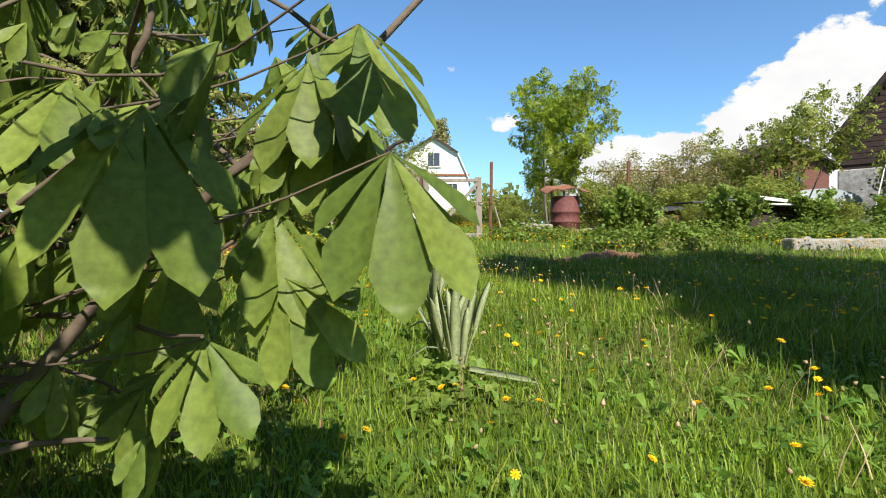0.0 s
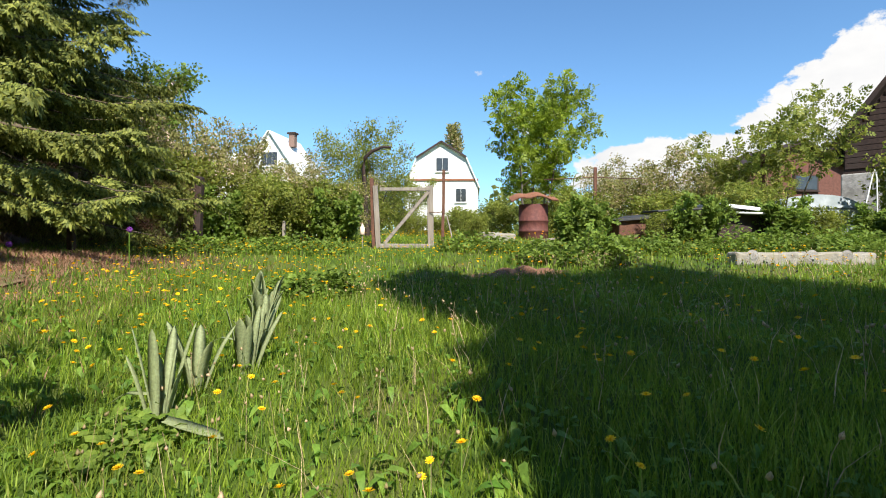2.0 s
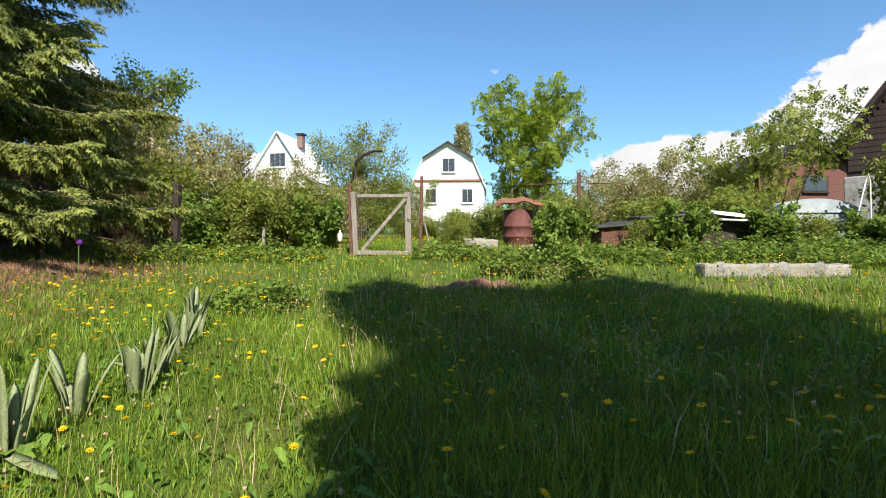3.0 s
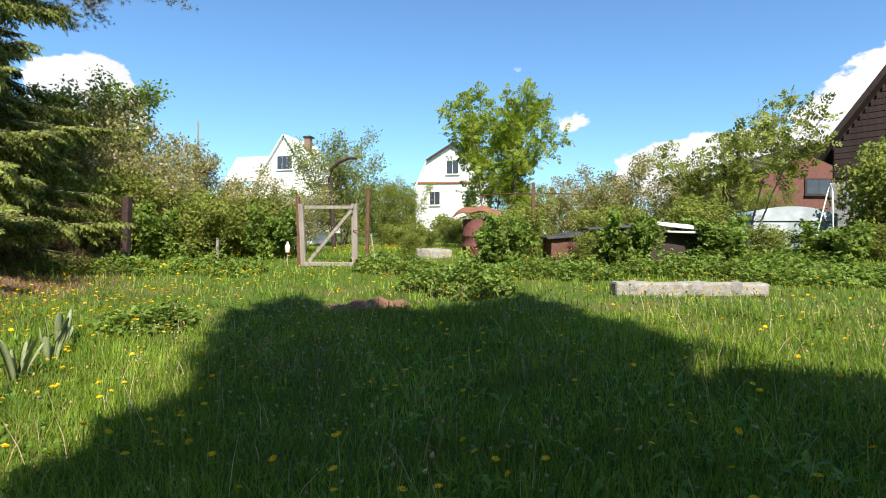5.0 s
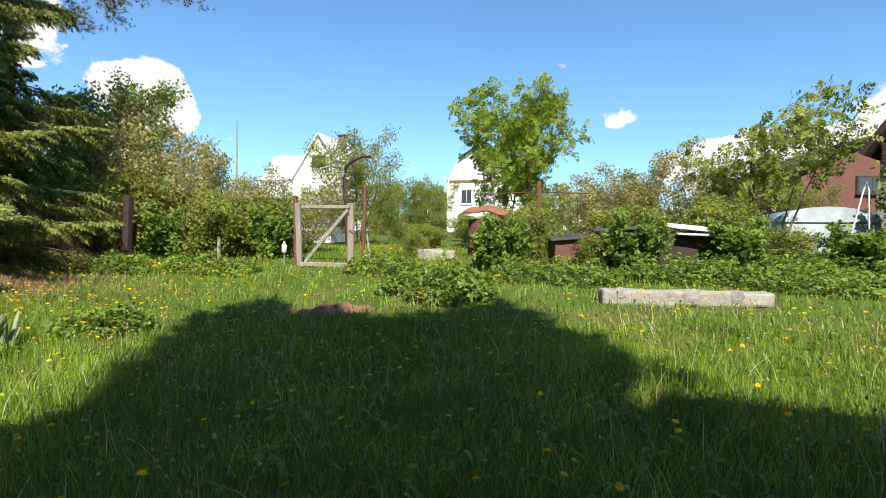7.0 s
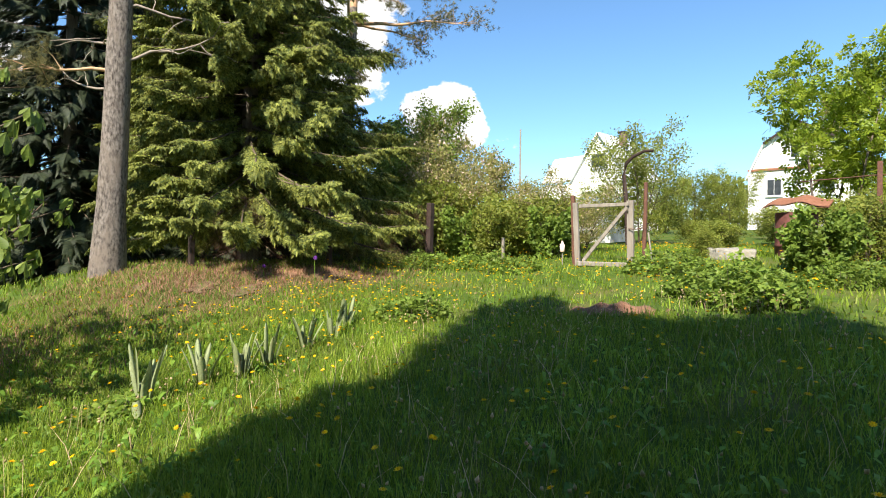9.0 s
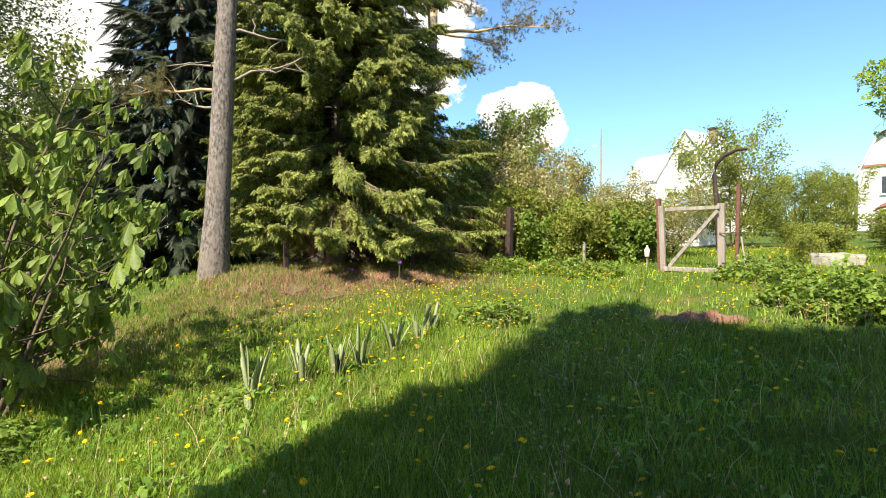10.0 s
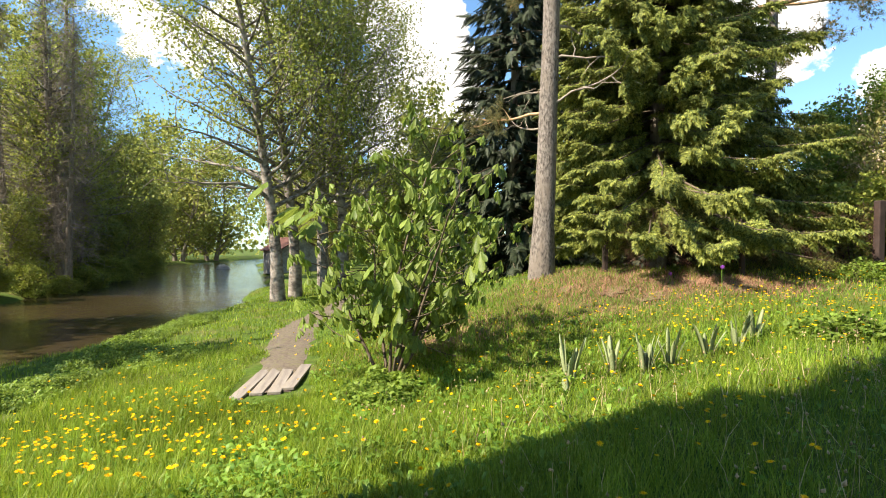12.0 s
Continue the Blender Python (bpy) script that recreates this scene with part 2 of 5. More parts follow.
M_FAR = leaf_material("wood leaves", (0.1, 0.165, 0.035), (0.2, 0.27, 0.06), 0.5, 0.55)
M_BARK = material("grey bark", (0.14, 0.11, 0.09), (0.26, 0.22, 0.18), 9.0, 0.9, bump=0.8, stretch=(1, 1, 0.25), c3=(0.2, 0.14, 0.09))
M_PBARK = material("pine bark", (0.05, 0.04, 0.034), (0.27, 0.23, 0.2), 20.0, 0.95, bump=1.6, stretch=(1, 1, 0.4), c3=(0.2, 0.16, 0.13))
M_PTOP = material("upper pine bark", (0.42, 0.24, 0.13), (0.52, 0.34, 0.2), 8.0, 0.85, bump=0.6)
M_BBARK = material("birch bark", (0.34, 0.3, 0.26), (0.13, 0.105, 0.085), 3.4, 0.8, bump=0.9, c3=(0.05, 0.04, 0.035), stretch=(1, 1, 1.6), stain=5.0)
M_TWIG = material("twigs", (0.07, 0.05, 0.033), (0.13, 0.1, 0.07), 12.0, 0.9, bump=0.3)
M_WOODGREY = material("weathered grey timber", (0.17, 0.145, 0.12), (0.29, 0.26, 0.22), 14.0, 0.88, bump=0.6, stretch=(1, 1, 0.12), c3=(0.24, 0.2, 0.16))
M_RUST = material("rusted steel", (0.1, 0.05, 0.035), (0.18, 0.085, 0.055), 18.0, 0.85, 0.2, bump=0.5, c3=(0.1, 0.05, 0.04))
M_RUSTR = material("rusty sheet roof", (0.2, 0.085, 0.048), (0.31, 0.14, 0.08), 12.0, 0.8, 0.2, bump=0.5, c3=(0.22, 0.09, 0.05))
M_WELL = material("red-brown painted well", (0.1, 0.036, 0.032), (0.16, 0.058, 0.05), 10.0, 0.7, bump=0.3, c3=(0.1, 0.04, 0.03))
M_CONC = material("weathered concrete", (0.19, 0.175, 0.15), (0.33, 0.31, 0.27), 11.0, 0.9, bump=0.7, c3=(0.27, 0.24, 0.18), stain=2.5)
M_WHITE = material("white masonry paint", (0.8, 0.79, 0.76), (0.74, 0.73, 0.69), 3.0, 0.7, bump=0.15, c3=(0.7, 0.68, 0.63))
M_TIN = material("pale sheet roof", (0.62, 0.63, 0.63), (0.72, 0.72, 0.72), 2.0, 0.5, 0.1, bump=0.1)
M_GLASS = material("dark window glass", (0.03, 0.035, 0.04), (0.05, 0.055, 0.06), 2.0, 0.08, bump=0.0, spec=0.6)
M_BROWN = material("dark stained boards", (0.028, 0.017, 0.014), (0.05, 0.03, 0.024), 8.0, 0.8, bump=0.4, c3=(0.04, 0.028, 0.024))
M_RED = material("red-brown timber", (0.1, 0.042, 0.032), (0.15, 0.065, 0.048), 6.0, 0.8, bump=0.3, c3=(0.15, 0.06, 0.045))
M_STONE = material("grey rubble stone", (0.2, 0.19, 0.18), (0.36, 0.34, 0.32), 6.0, 0.92, bump=1.0, c3=(0.14, 0.13, 0.11))
M_SOIL = material("bare soil", (0.085, 0.064, 0.048), (0.15, 0.118, 0.09), 14.0, 0.95, bump=1.0, c3=(0.13, 0.115, 0.06), stain=4.0)
M_BED = material("dug garden soil", (0.17, 0.08, 0.045), (0.27, 0.14, 0.085), 14.0, 0.95, bump=1.0, c3=(0.13, 0.08, 0.05))
M_PLASTIC = material("white plastic sheet", (0.75, 0.76, 0.78), (0.82, 0.83, 0.85), 2.0, 0.4, bump=0.3)
M_FILM = material("dull bluish film", (0.3, 0.34, 0.38), (0.5, 0.54, 0.58), 3.0, 0.35, bump=0.4, c3=(0.25, 0.3, 0.3))
M_BLACK = material("black film", (0.03, 0.03, 0.032), (0.05, 0.05, 0.05), 5.0, 0.6, bump=0.4)
M_BLUE = material("faded blue sheet", (0.2, 0.28, 0.36), (0.3, 0.38, 0.46), 4.0, 0.5, bump=0.2)
M_PLANK = material("worn path planks", (0.16, 0.135, 0.115), (0.26, 0.225, 0.195), 12.0, 0.88, bump=0.6, stretch=(0.12, 1, 1), c3=(0.24, 0.2, 0.15))
M_DEAD = material("dead twigs", (0.2, 0.16, 0.13), (0.3, 0.25, 0.2), 12.0, 0.9, bump=0.3)
M_STRAW = material("straw-covered bank", (0.1, 0.065, 0.035), (0.18, 0.125, 0.07), 9.0, 0.95, bump=1.0, c3=(0.09, 0.13, 0.03), stain=5.0)
M_PURPLE = leaf_material("purple petals", (0.13, 0.04, 0.22), (0.24, 0.08, 0.38), 0.3)
M_SEED = leaf_material("seed heads", (0.2, 0.22, 0.08), (0.42, 0.4, 0.22), 0.3)


# ---- the lie of the land ----
def smooth(a, b, x):
    u = np.clip((np.asarray(x, float) - a) / (b - a), 0, 1)
    return u * u * (3 - 2 * u)


RIVER = np.array([(60, -60), (30, -36), (5, -19.5), (-10, -13.2), (-22, -11.6), (-38, -13.5), (-60, -18.5), (-85, -25), (-120, -22), (-260, -10)], float)
RIVER_HALF = 5.6
WATER = -0.62


def river_distance(x, y):
    x, y = np.asarray(x, float), np.asarray(y, float)
    best = np.full(x.shape, 1e9)
    for (ax, ay), (bx, by) in zip(RIVER[:-1], RIVER[1:]):
        dx, dy = bx - ax, by - ay
        u = np.clip(((x - ax) * dx + (y - ay) * dy) / (dx * dx + dy * dy), 0, 1)
        best = np.minimum(best, np.hypot(x - ax - u * dx, y - ay - u * dy))
    return best


def ground_z(x, y):
    x, y = np.asarray(x, float), np.asarray(y, float)
    z = np.where(y > 0, 0.115 * np.minimum(y, 16), 0.055 * np.maximum(y, -9)) + 0.05 * np.clip(y - 16, 0, 44)
    z = z * (1 - 0.75 * smooth(-12, -30, x) * smooth(40, 8, y))
    z = z + 0.47 * smooth(0, 4, x) * np.maximum(0, 1 - 0.075 * np.maximum(0, y)) * (1 - 0.5 * smooth(-3, -8, y))
    z = z + 0.84 * np.exp(-(((x + 7.8) / 4.3) ** 2 + ((y - 6.6) / 4.2) ** 2))
    z = z + 0.035 * np.sin(x * 1.3 + 0.4 * y) * np.sin(y * 1.1 - 0.3 * x) + 0.02 * np.sin(3.1 * x + 1.7 * y)
    d = river_distance(x, y) + 0.5 * np.sin(0.45 * x) + 0.3 * np.sin(1.1 * y + 0.7 * x)
    bank = smooth(RIVER_HALF - 0.9, RIVER_HALF + 1.9, d)
    return z * bank + (-1.7) * (1 - bank)


def gz(x, y):
    return float(ground_z(x, y))


# ---- ground, river, path ----
def axis_steps(lo, hi, near_lo, near_hi, step):
    mid = list(np.arange(near_lo, near_hi + 1e-6, step))
    a, s, left = near_lo, step, []
    while a > lo:
        s *= 1.13
        a -= s
        left.append(a)
    a, s, right = near_hi, step, []
    while a < hi:
        s *= 1.13
        a += s
        right.append(a)
    return np.array(left[::-1] + mid + right)


def grid_sheet(xs, ys, zf):
    X, Y = np.meshgrid(xs, ys)
    Z = zf(X, Y)
    b = Build()
    i, j = np.meshgrid(np.arange(len(ys) - 1), np.arange(len(xs) - 1), indexing="ij")
    k = (i * len(xs) + j).ravel()
    b.add(np.stack([X, Y, Z], -1).reshape(-1, 3), np.stack([k, k + 1, k + 1 + len(xs), k + len(xs)], -1))
    return b


M_GROUND = material("turf and soil", (0.038, 0.065, 0.01), (0.075, 0.12, 0.018), 6.0, 0.95, bump=0.8, c3=(0.1, 0.1, 0.03), spec=0.1)
ground = grid_sheet(axis_steps(-900, 900, -24, 18, 0.3), axis_steps(-900, 900, -12, 26, 0.3), ground_z)
thing("ground", "uneven grassy garden ground sloping to a river", "ground", kind="structure", mesh=ground.mesh("ground", M_GROUND, True))


def water_material():
    m = bpy.data.materials.new("river water")
    m.use_nodes = True
    nt = m.node_tree
    N, L = nt.nodes.new, nt.links.new
    b = nt.nodes["Principled BSDF"]
    b.inputs["Base Color"].default_value = (0.038, 0.028, 0.014, 1)
    b.inputs["Roughness"].default_value, b.inputs["IOR"].default_value = 0.05, 1.33
    tc, mp = N("ShaderNodeTexCoord"), N("ShaderNodeMapping")
    mp.inputs["Scale"].default_value = (0.6, 1.6, 1)
    L(tc.outputs["Object"], mp.inputs[0])
    n1, n2, mx, bp = N("ShaderNodeTexNoise"), N("ShaderNodeTexNoise"), N("ShaderNodeMath"), N("ShaderNodeBump")
    n1.inputs["Scale"].default_value, n1.inputs["Detail"].default_value = 2.4, 5.0
    n2.inputs["Scale"].default_value = 0.25
    L(mp.outputs[0], n1.inputs["Vector"])
    L(tc.outputs["Object"], n2.inputs["Vector"])
    mx.operation = "MULTIPLY"
    L(n1.outputs[0], mx.inputs[0])
    L(n2.outputs[0], mx.inputs[1])
    sep, calm, amp = N("ShaderNodeSeparateXYZ"), N("ShaderNodeMapRange"), N("ShaderNodeMath")
    L(tc.outputs["Object"], sep.inputs[0])
    L(sep.outputs[0], calm.inputs[0])
    for i, v in enumerate((-12.0, -30.0, 0.12, 1.0), 1):
        calm.inputs[i].default_value = v
    amp.operation = "MULTIPLY"
    L(mx.outputs[0], amp.inputs[0])
    L(calm.outputs[0], amp.inputs[1])
    L(amp.outputs[0], bp.inputs["Height"])
    bp.inputs["Strength"].default_value, bp.inputs["Distance"].default_value = 1.0, 0.28
    L(bp.outputs[0], b.inputs["Normal"])
    return m


water = Build()
side = np.gradient(RIVER, axis=0)
side = np.stack([-side[:, 1], side[:, 0]], 1) / np.linalg.norm(side, axis=1)[:, None]
left_bank, right_bank = RIVER + side * 9, RIVER - side * 9
n_r = len(RIVER)
water.add(np.concatenate([np.c_[left_bank, np.full(n_r, WATER)], np.c_[right_bank, np.full(n_r, WATER)]]),
          [(i, i + n_r, i + n_r + 1, i + 1) for i in range(n_r - 1)])
thing("water", "brown rippled river water with bright sky reflections", "river", kind="structure", mesh=water.mesh("water", water_material()))


def strip_path(name, pts, widths, mat, label, category, lift=0.012):
    """A trodden strip that follows the ground, with uneven edges."""
    rng = np.random.default_rng(3)
    pts = np.array(pts, float)
    u = np.linspace(0, len(pts) - 1, 60)
    cx, cy = np.interp(u, range(len(pts)), pts[:, 0]), np.interp(u, range(len(pts)), pts[:, 1])
    w = np.interp(u, range(len(pts)), widths)
    d = np.gradient(np.c_[cx, cy], axis=0)
    d /= np.linalg.norm(d, axis=1)[:, None]
    cols = np.linspace(-1, 1, 7)
    off = cols[None] * w[:, None] / 2 * (1 + 0.1 * rng.normal(size=(60, 7)) * (np.abs(cols) > 0.9))
    X, Y = cx[:, None] - d[:, 1:2] * off, cy[:, None] + d[:, 0:1] * off
    Z = ground_z(X, Y) + lift * (1 - 0.9 * cols[None] ** 4)
    b = Build()
    i, j = np.meshgrid(np.arange(59), np.arange(6), indexing="ij")
    k = (i * 7 + j).ravel()
    b.add(np.stack([X, Y, Z], -1).reshape(-1, 3), np.stack([k, k + 7, k + 8, k + 1], -1))
    return thing(name, label, category, kind="structure", mesh=b.mesh(name, mat, True))


PATH = [(-1.6, -0.5), (-4.2, -0.65), (-7, -0.9), (-10, -0.9), (-13, -0.4), (-17, 0.2), (-24, 0.8)]
strip_path("path", PATH, [0.6, 0.85, 1.15, 1.15, 0.95, 0.8, 0.7], M_SOIL, "trodden brown earth footpath along the river bank", "path", 0.03)


# ---- leaf shapes ----
LEAF_V = np.array([(0, 0, 0), (0.28, 0.45, 0.06), (0, 1, -0.08), (-0.28, 0.45, 0.06)])
LEAF_F = np.array([(0, 1, 2), (0, 2, 3)])
BLADE_V = np.array([(-0.5, 0, 0), (0.5, 0, 0), (0.42, 0.12, 0.5), (-0.42, 0.12, 0.5), (0.0, 0.42, 0.95)])
BLADE_F3 = np.array([(0, 1, 2), (0, 2, 3), (3, 2, 4)])


def join_shape(pieces):
    """One template from several: (vertices, faces, turn, shift, size)."""
    vs, fs, n = [], [], 0
    for v, f, m in pieces:
        vs.append(np.array([m @ Vector(p) for p in v]))
        fs.append(np.asarray(f) + n)
        n += len(v)
    return np.concatenate(vs), np.concatenate(fs)


def leaflet(length, width, sag):
    """One obovate chestnut leaflet along +y, folded at its midrib."""
    rows = [(0.0, 0.03), (0.25, 0.3), (0.5, 0.72), (0.72, 1.0), (0.88, 0.72), (1.0, 0.0)]
    v, f = [], []
    for u, w in rows:
        y, z = length * u, -sag * length * u * u
        v += [(-width / 2 * w, y, z + 0.1 * width * w), (0, y, z - 0.04 * width * w), (width / 2 * w, y, z + 0.1 * width * w)]
    for r in range(len(rows) - 1):
        a = r * 3
        f += [(a, a + 1, a + 4), (a, a + 4, a + 3), (a + 1, a + 2, a + 5), (a + 1, a + 5, a + 4)]
    return v, f


def chestnut_leaf(droop, n=7):
    pieces = []
    for i in range(n):
        a = (i - (n - 1) / 2) * (300 / n)
        size = 1.0 - 0.45 * abs(i - (n - 1) / 2) / ((n - 1) / 2)
        v, f = leaflet(size, 0.33 * size, 0.2)
        pieces.append((v, f, pose(0, 0, 0, 0, 0, a) @ pose(0, 0, 0, -droop, 0, 0)))
    return join_shape(pieces)


CHEST_A, CHEST_B = chestnut_leaf(46), chestnut_leaf(62, 5)
CHEST_FAN = join_shape([(*leaflet(s, 0.35 * s, 0.12), pose(0, 0, 0, -10, 0, a) @ pose(0, 0, 0, 0, r, 0)) for a, s, r in
                        ((2, 1.0, 4), (29, 0.98, -20), (-25, 0.92, 22), (55, 0.68, -32), (-49, 0.64, 32))])
PINNATE = join_shape([(LEAF_V * 0.34, LEAF_F, pose(0, u, -0.15 * u * u, 0, 0, a)) for u, a in
                      ((0.25, -60), (0.25, 60), (0.5, -55), (0.5, 55), (0.72, -45), (0.72, 45), (0.75, 0))])
LEAFY = join_shape([(LEAF_V * np.array([1.3, 1, 1]) * 0.8, LEAF_F, pose(0, 0, u, -25, 0, a)) for u, a in ((0, 0), (0, 180), (0.5, 90), (0.5, 270), (0.9, 30))])
TRIPLE = join_shape([(LEAF_V * np.array([1.5, 1, 1]) * 0.55, LEAF_F, pose(0, 0.3, 0, -12, 0, a)) for a in (-75, 0, 75)])
TWIG_V = np.array([(0, 0, 0.1), (0.5, 0.3, -0.1), (0, 1, -0.12), (-0.5, 0.3, -0.1)])
TWIG_F = np.array([(0, 1, 2), (0, 2, 3)])


def spray_shape():
    """A flat spruce spray: a stem with side shoots, each with its needles."""
    pieces = []
    for i in range(13):
        u = i / 13
        for s in (-1, 1):
            ln = 0.42 * (1 - 0.75 * u)
            pieces.append((TWIG_V * np.array([0.062, ln, 0.07]), TWIG_F, pose(0, u * 0.8, -0.1 * u, -18, 0, s * (58 - 18 * u))))
    pieces.append((TWIG_V * np.array([0.09, 0.35, 0.1]), TWIG_F, pose(0, 0.75, -0.08, -10, 0, 0)))
    pieces.append((TWIG_V * np.array([0.06, 0.9, 0.06]), TWIG_F, pose(0, 0, 0, -5, 0, 0)))
    return join_shape(pieces)


SPRAY = spray_shape()


def fine_spray(seed):
    """A loose hanging spruce spray: crooked side shoots, each broken into short needle tufts that droop."""
    rng = np.random.default_rng(seed)
    pieces = []
    for i in range(11):
        u = (i + 0.5) / 11
        for s in (-1, 1):
            ln, a = 0.46 * (1 - 0.7 * u) * rng.uniform(0.6, 1.2), s * rng.uniform(35, 80)
            for k in range(3):
                w = (k + 0.5) / 3
                x, y = math.sin(radians(a)) * ln * w, math.cos(radians(a)) * ln * w
                pieces.append((TWIG_V * np.array([0.075, 0.15 + 0.05 * rng.random(), 0.09]), TWIG_F,
                               pose(-x, u * 0.85 + y * 0.6, -0.12 * u - 0.3 * ln * w * w + rng.normal() * 0.02, -25 - 35 * rng.random(), rng.normal() * 35, a * 0.7 + rng.normal() * 22)))
    pieces.append((TWIG_V * np.array([0.09, 0.3, 0.1]), TWIG_F, pose(0, 0.82, -0.12, -25, 0, 0)))
    return join_shape(pieces)


FINE_SPRAY = fine_spray(8)
_r = np.random.default_rng(5)
TUFT = join_shape([(np.array([(-0.018, 0, 0), (0.018, 0, 0), (0, 1, 0)]) * np.array([1, 0.6 + 0.4 * _r.random(), 1]), np.array([(0, 1, 2)]),
                    pose(0, 0, 0, _r.uniform(-70, 70), _r.uniform(0, 360), _r.uniform(-70, 70))) for _ in range(30)])


# ---- trees and shrubs ----
def bend(p0, d, length, n, rng, up=0.0, wild=0.15):
    """A crooked line from p0 along d."""
    pts, d = [np.array(p0, float)], np.array(d, float)
    d = d / np.linalg.norm(d)
    for _ in range(n):
        d = d + rng.normal(size=3) * wild + np.array([0, 0, up])
        d /= np.linalg.norm(d)
        pts.append(pts[-1] + d * length / n)
    return np.array(pts)


def broad_plant(name, label, category, seed, height, trunk_r, stems, limbs, spread, low, leaf, leaf_size, per_tip, mat, bark, m, shape="round",
                twigs=5, clump=0.22, lean=0.1, group="", sub_len=0.35, limb_up=0.55, up=0.3):
    """A tree or shrub: one or several tapered stems, limbs, twigs, and a crown of single leaves."""
    rng = np.random.default_rng(seed)
    top = thing(name, label, category, m, group)
    limb_b, tips = Build(), []
    for s in range(stems):
        a = s * 2.4 + rng.random()
        tilt = lean * (0.3 if stems == 1 else 1.0)
        d = np.array([math.cos(a) * tilt, math.sin(a) * tilt, 1.0])
        h = height * (1 if s == 0 else rng.uniform(0.65, 0.98))
        base = np.array([math.cos(a), math.sin(a), 0]) * (0 if stems == 1 else trunk_r * 2.5)
        tr = bend(base - np.array([0, 0, 0.12]), d, h, 9, rng, 0.04, 0.07)
        rad = trunk_r * (0.6 if stems > 2 else 1) * (1 - 0.9 * np.linspace(0, 1, 10)) * (1 + 0.35 * np.exp(-np.linspace(0, 9, 10) * 1.5))
        tb = Build()
        tb.tube(tr, rad, 9 if trunk_r > 0.1 else 6)
        part("trunk" if stems <= 2 else "stem", tb.mesh("trunk", bark, True), top)
        for k in range(max(3, limbs // stems)):
            u = low + (0.98 - low) * (k + rng.random()) / max(3, limbs // stems)
            p = np.array([np.interp(u * 9, range(10), tr[:, c]) for c in range(3)])
            w = (u - low) / (1 - low)
            prof = {"round": math.sin(math.pi * (0.18 + 0.74 * w)) ** 0.7, "vase": 0.45 + 0.6 * w, "cone": 1.05 - 0.85 * w, "column": 0.8 - 0.35 * w}[shape]
            az = k * 2.399 + a + rng.normal() * 0.3
            dd = np.array([math.cos(az), math.sin(az), limb_up + 0.4 * w])
            ln = spread * prof * rng.uniform(0.75, 1.15)
            lp = bend(p, dd, ln, 6, rng, 0.03, 0.14)
            r0 = max(0.006, np.interp(u * 9, range(10), rad) * 0.5)
            limb_b.tube(lp, np.linspace(r0, 0.004, 7), 5)
            for t in range(twigs):
                v = 0.25 + 0.75 * (t + rng.random()) / twigs
                q = np.array([np.interp(v * 6, range(7), lp[:, c]) for c in range(3)])
                td = (lp[-1] - lp[0]) / ln + rng.normal(size=3) * 0.75 + np.array([0, 0, 0.15])
                tw = bend(q, td, ln * sub_len * rng.uniform(0.6, 1.2) * (1.15 - 0.5 * v) + 0.08, 4, rng, 0.02, 0.18)
                limb_b.tube(tw, np.linspace(max(0.003, r0 * 0.3), 0.002, 5), 3)
                tips += [tw[2], tw[3], tw[4]]
            tips.append(lp[-1])
    tagged(part("branchwork", limb_b.mesh("branches", bark if trunk_r > 0.1 else M_TWIG, True), top), kind="stuff")
    tips = np.array(tips)
    n = len(tips) * per_tip
    pos = np.repeat(tips, per_tip, 0) + np.clip(rng.normal(size=(n, 3)), -1.15, 1.15) * clump
    pos[:, 2] = np.maximum(pos[:, 2], 0.05)
    crown = Build()
    crown.scatter(leaf[0], leaf[1], pos, turns(n, rng, up, 0.8), leaf_size * rng.uniform(0.65, 1.25, n))
    part("crown", crown.mesh("crown", mat), top)
    return top


SIMPLE = (LEAF_V, LEAF_F)


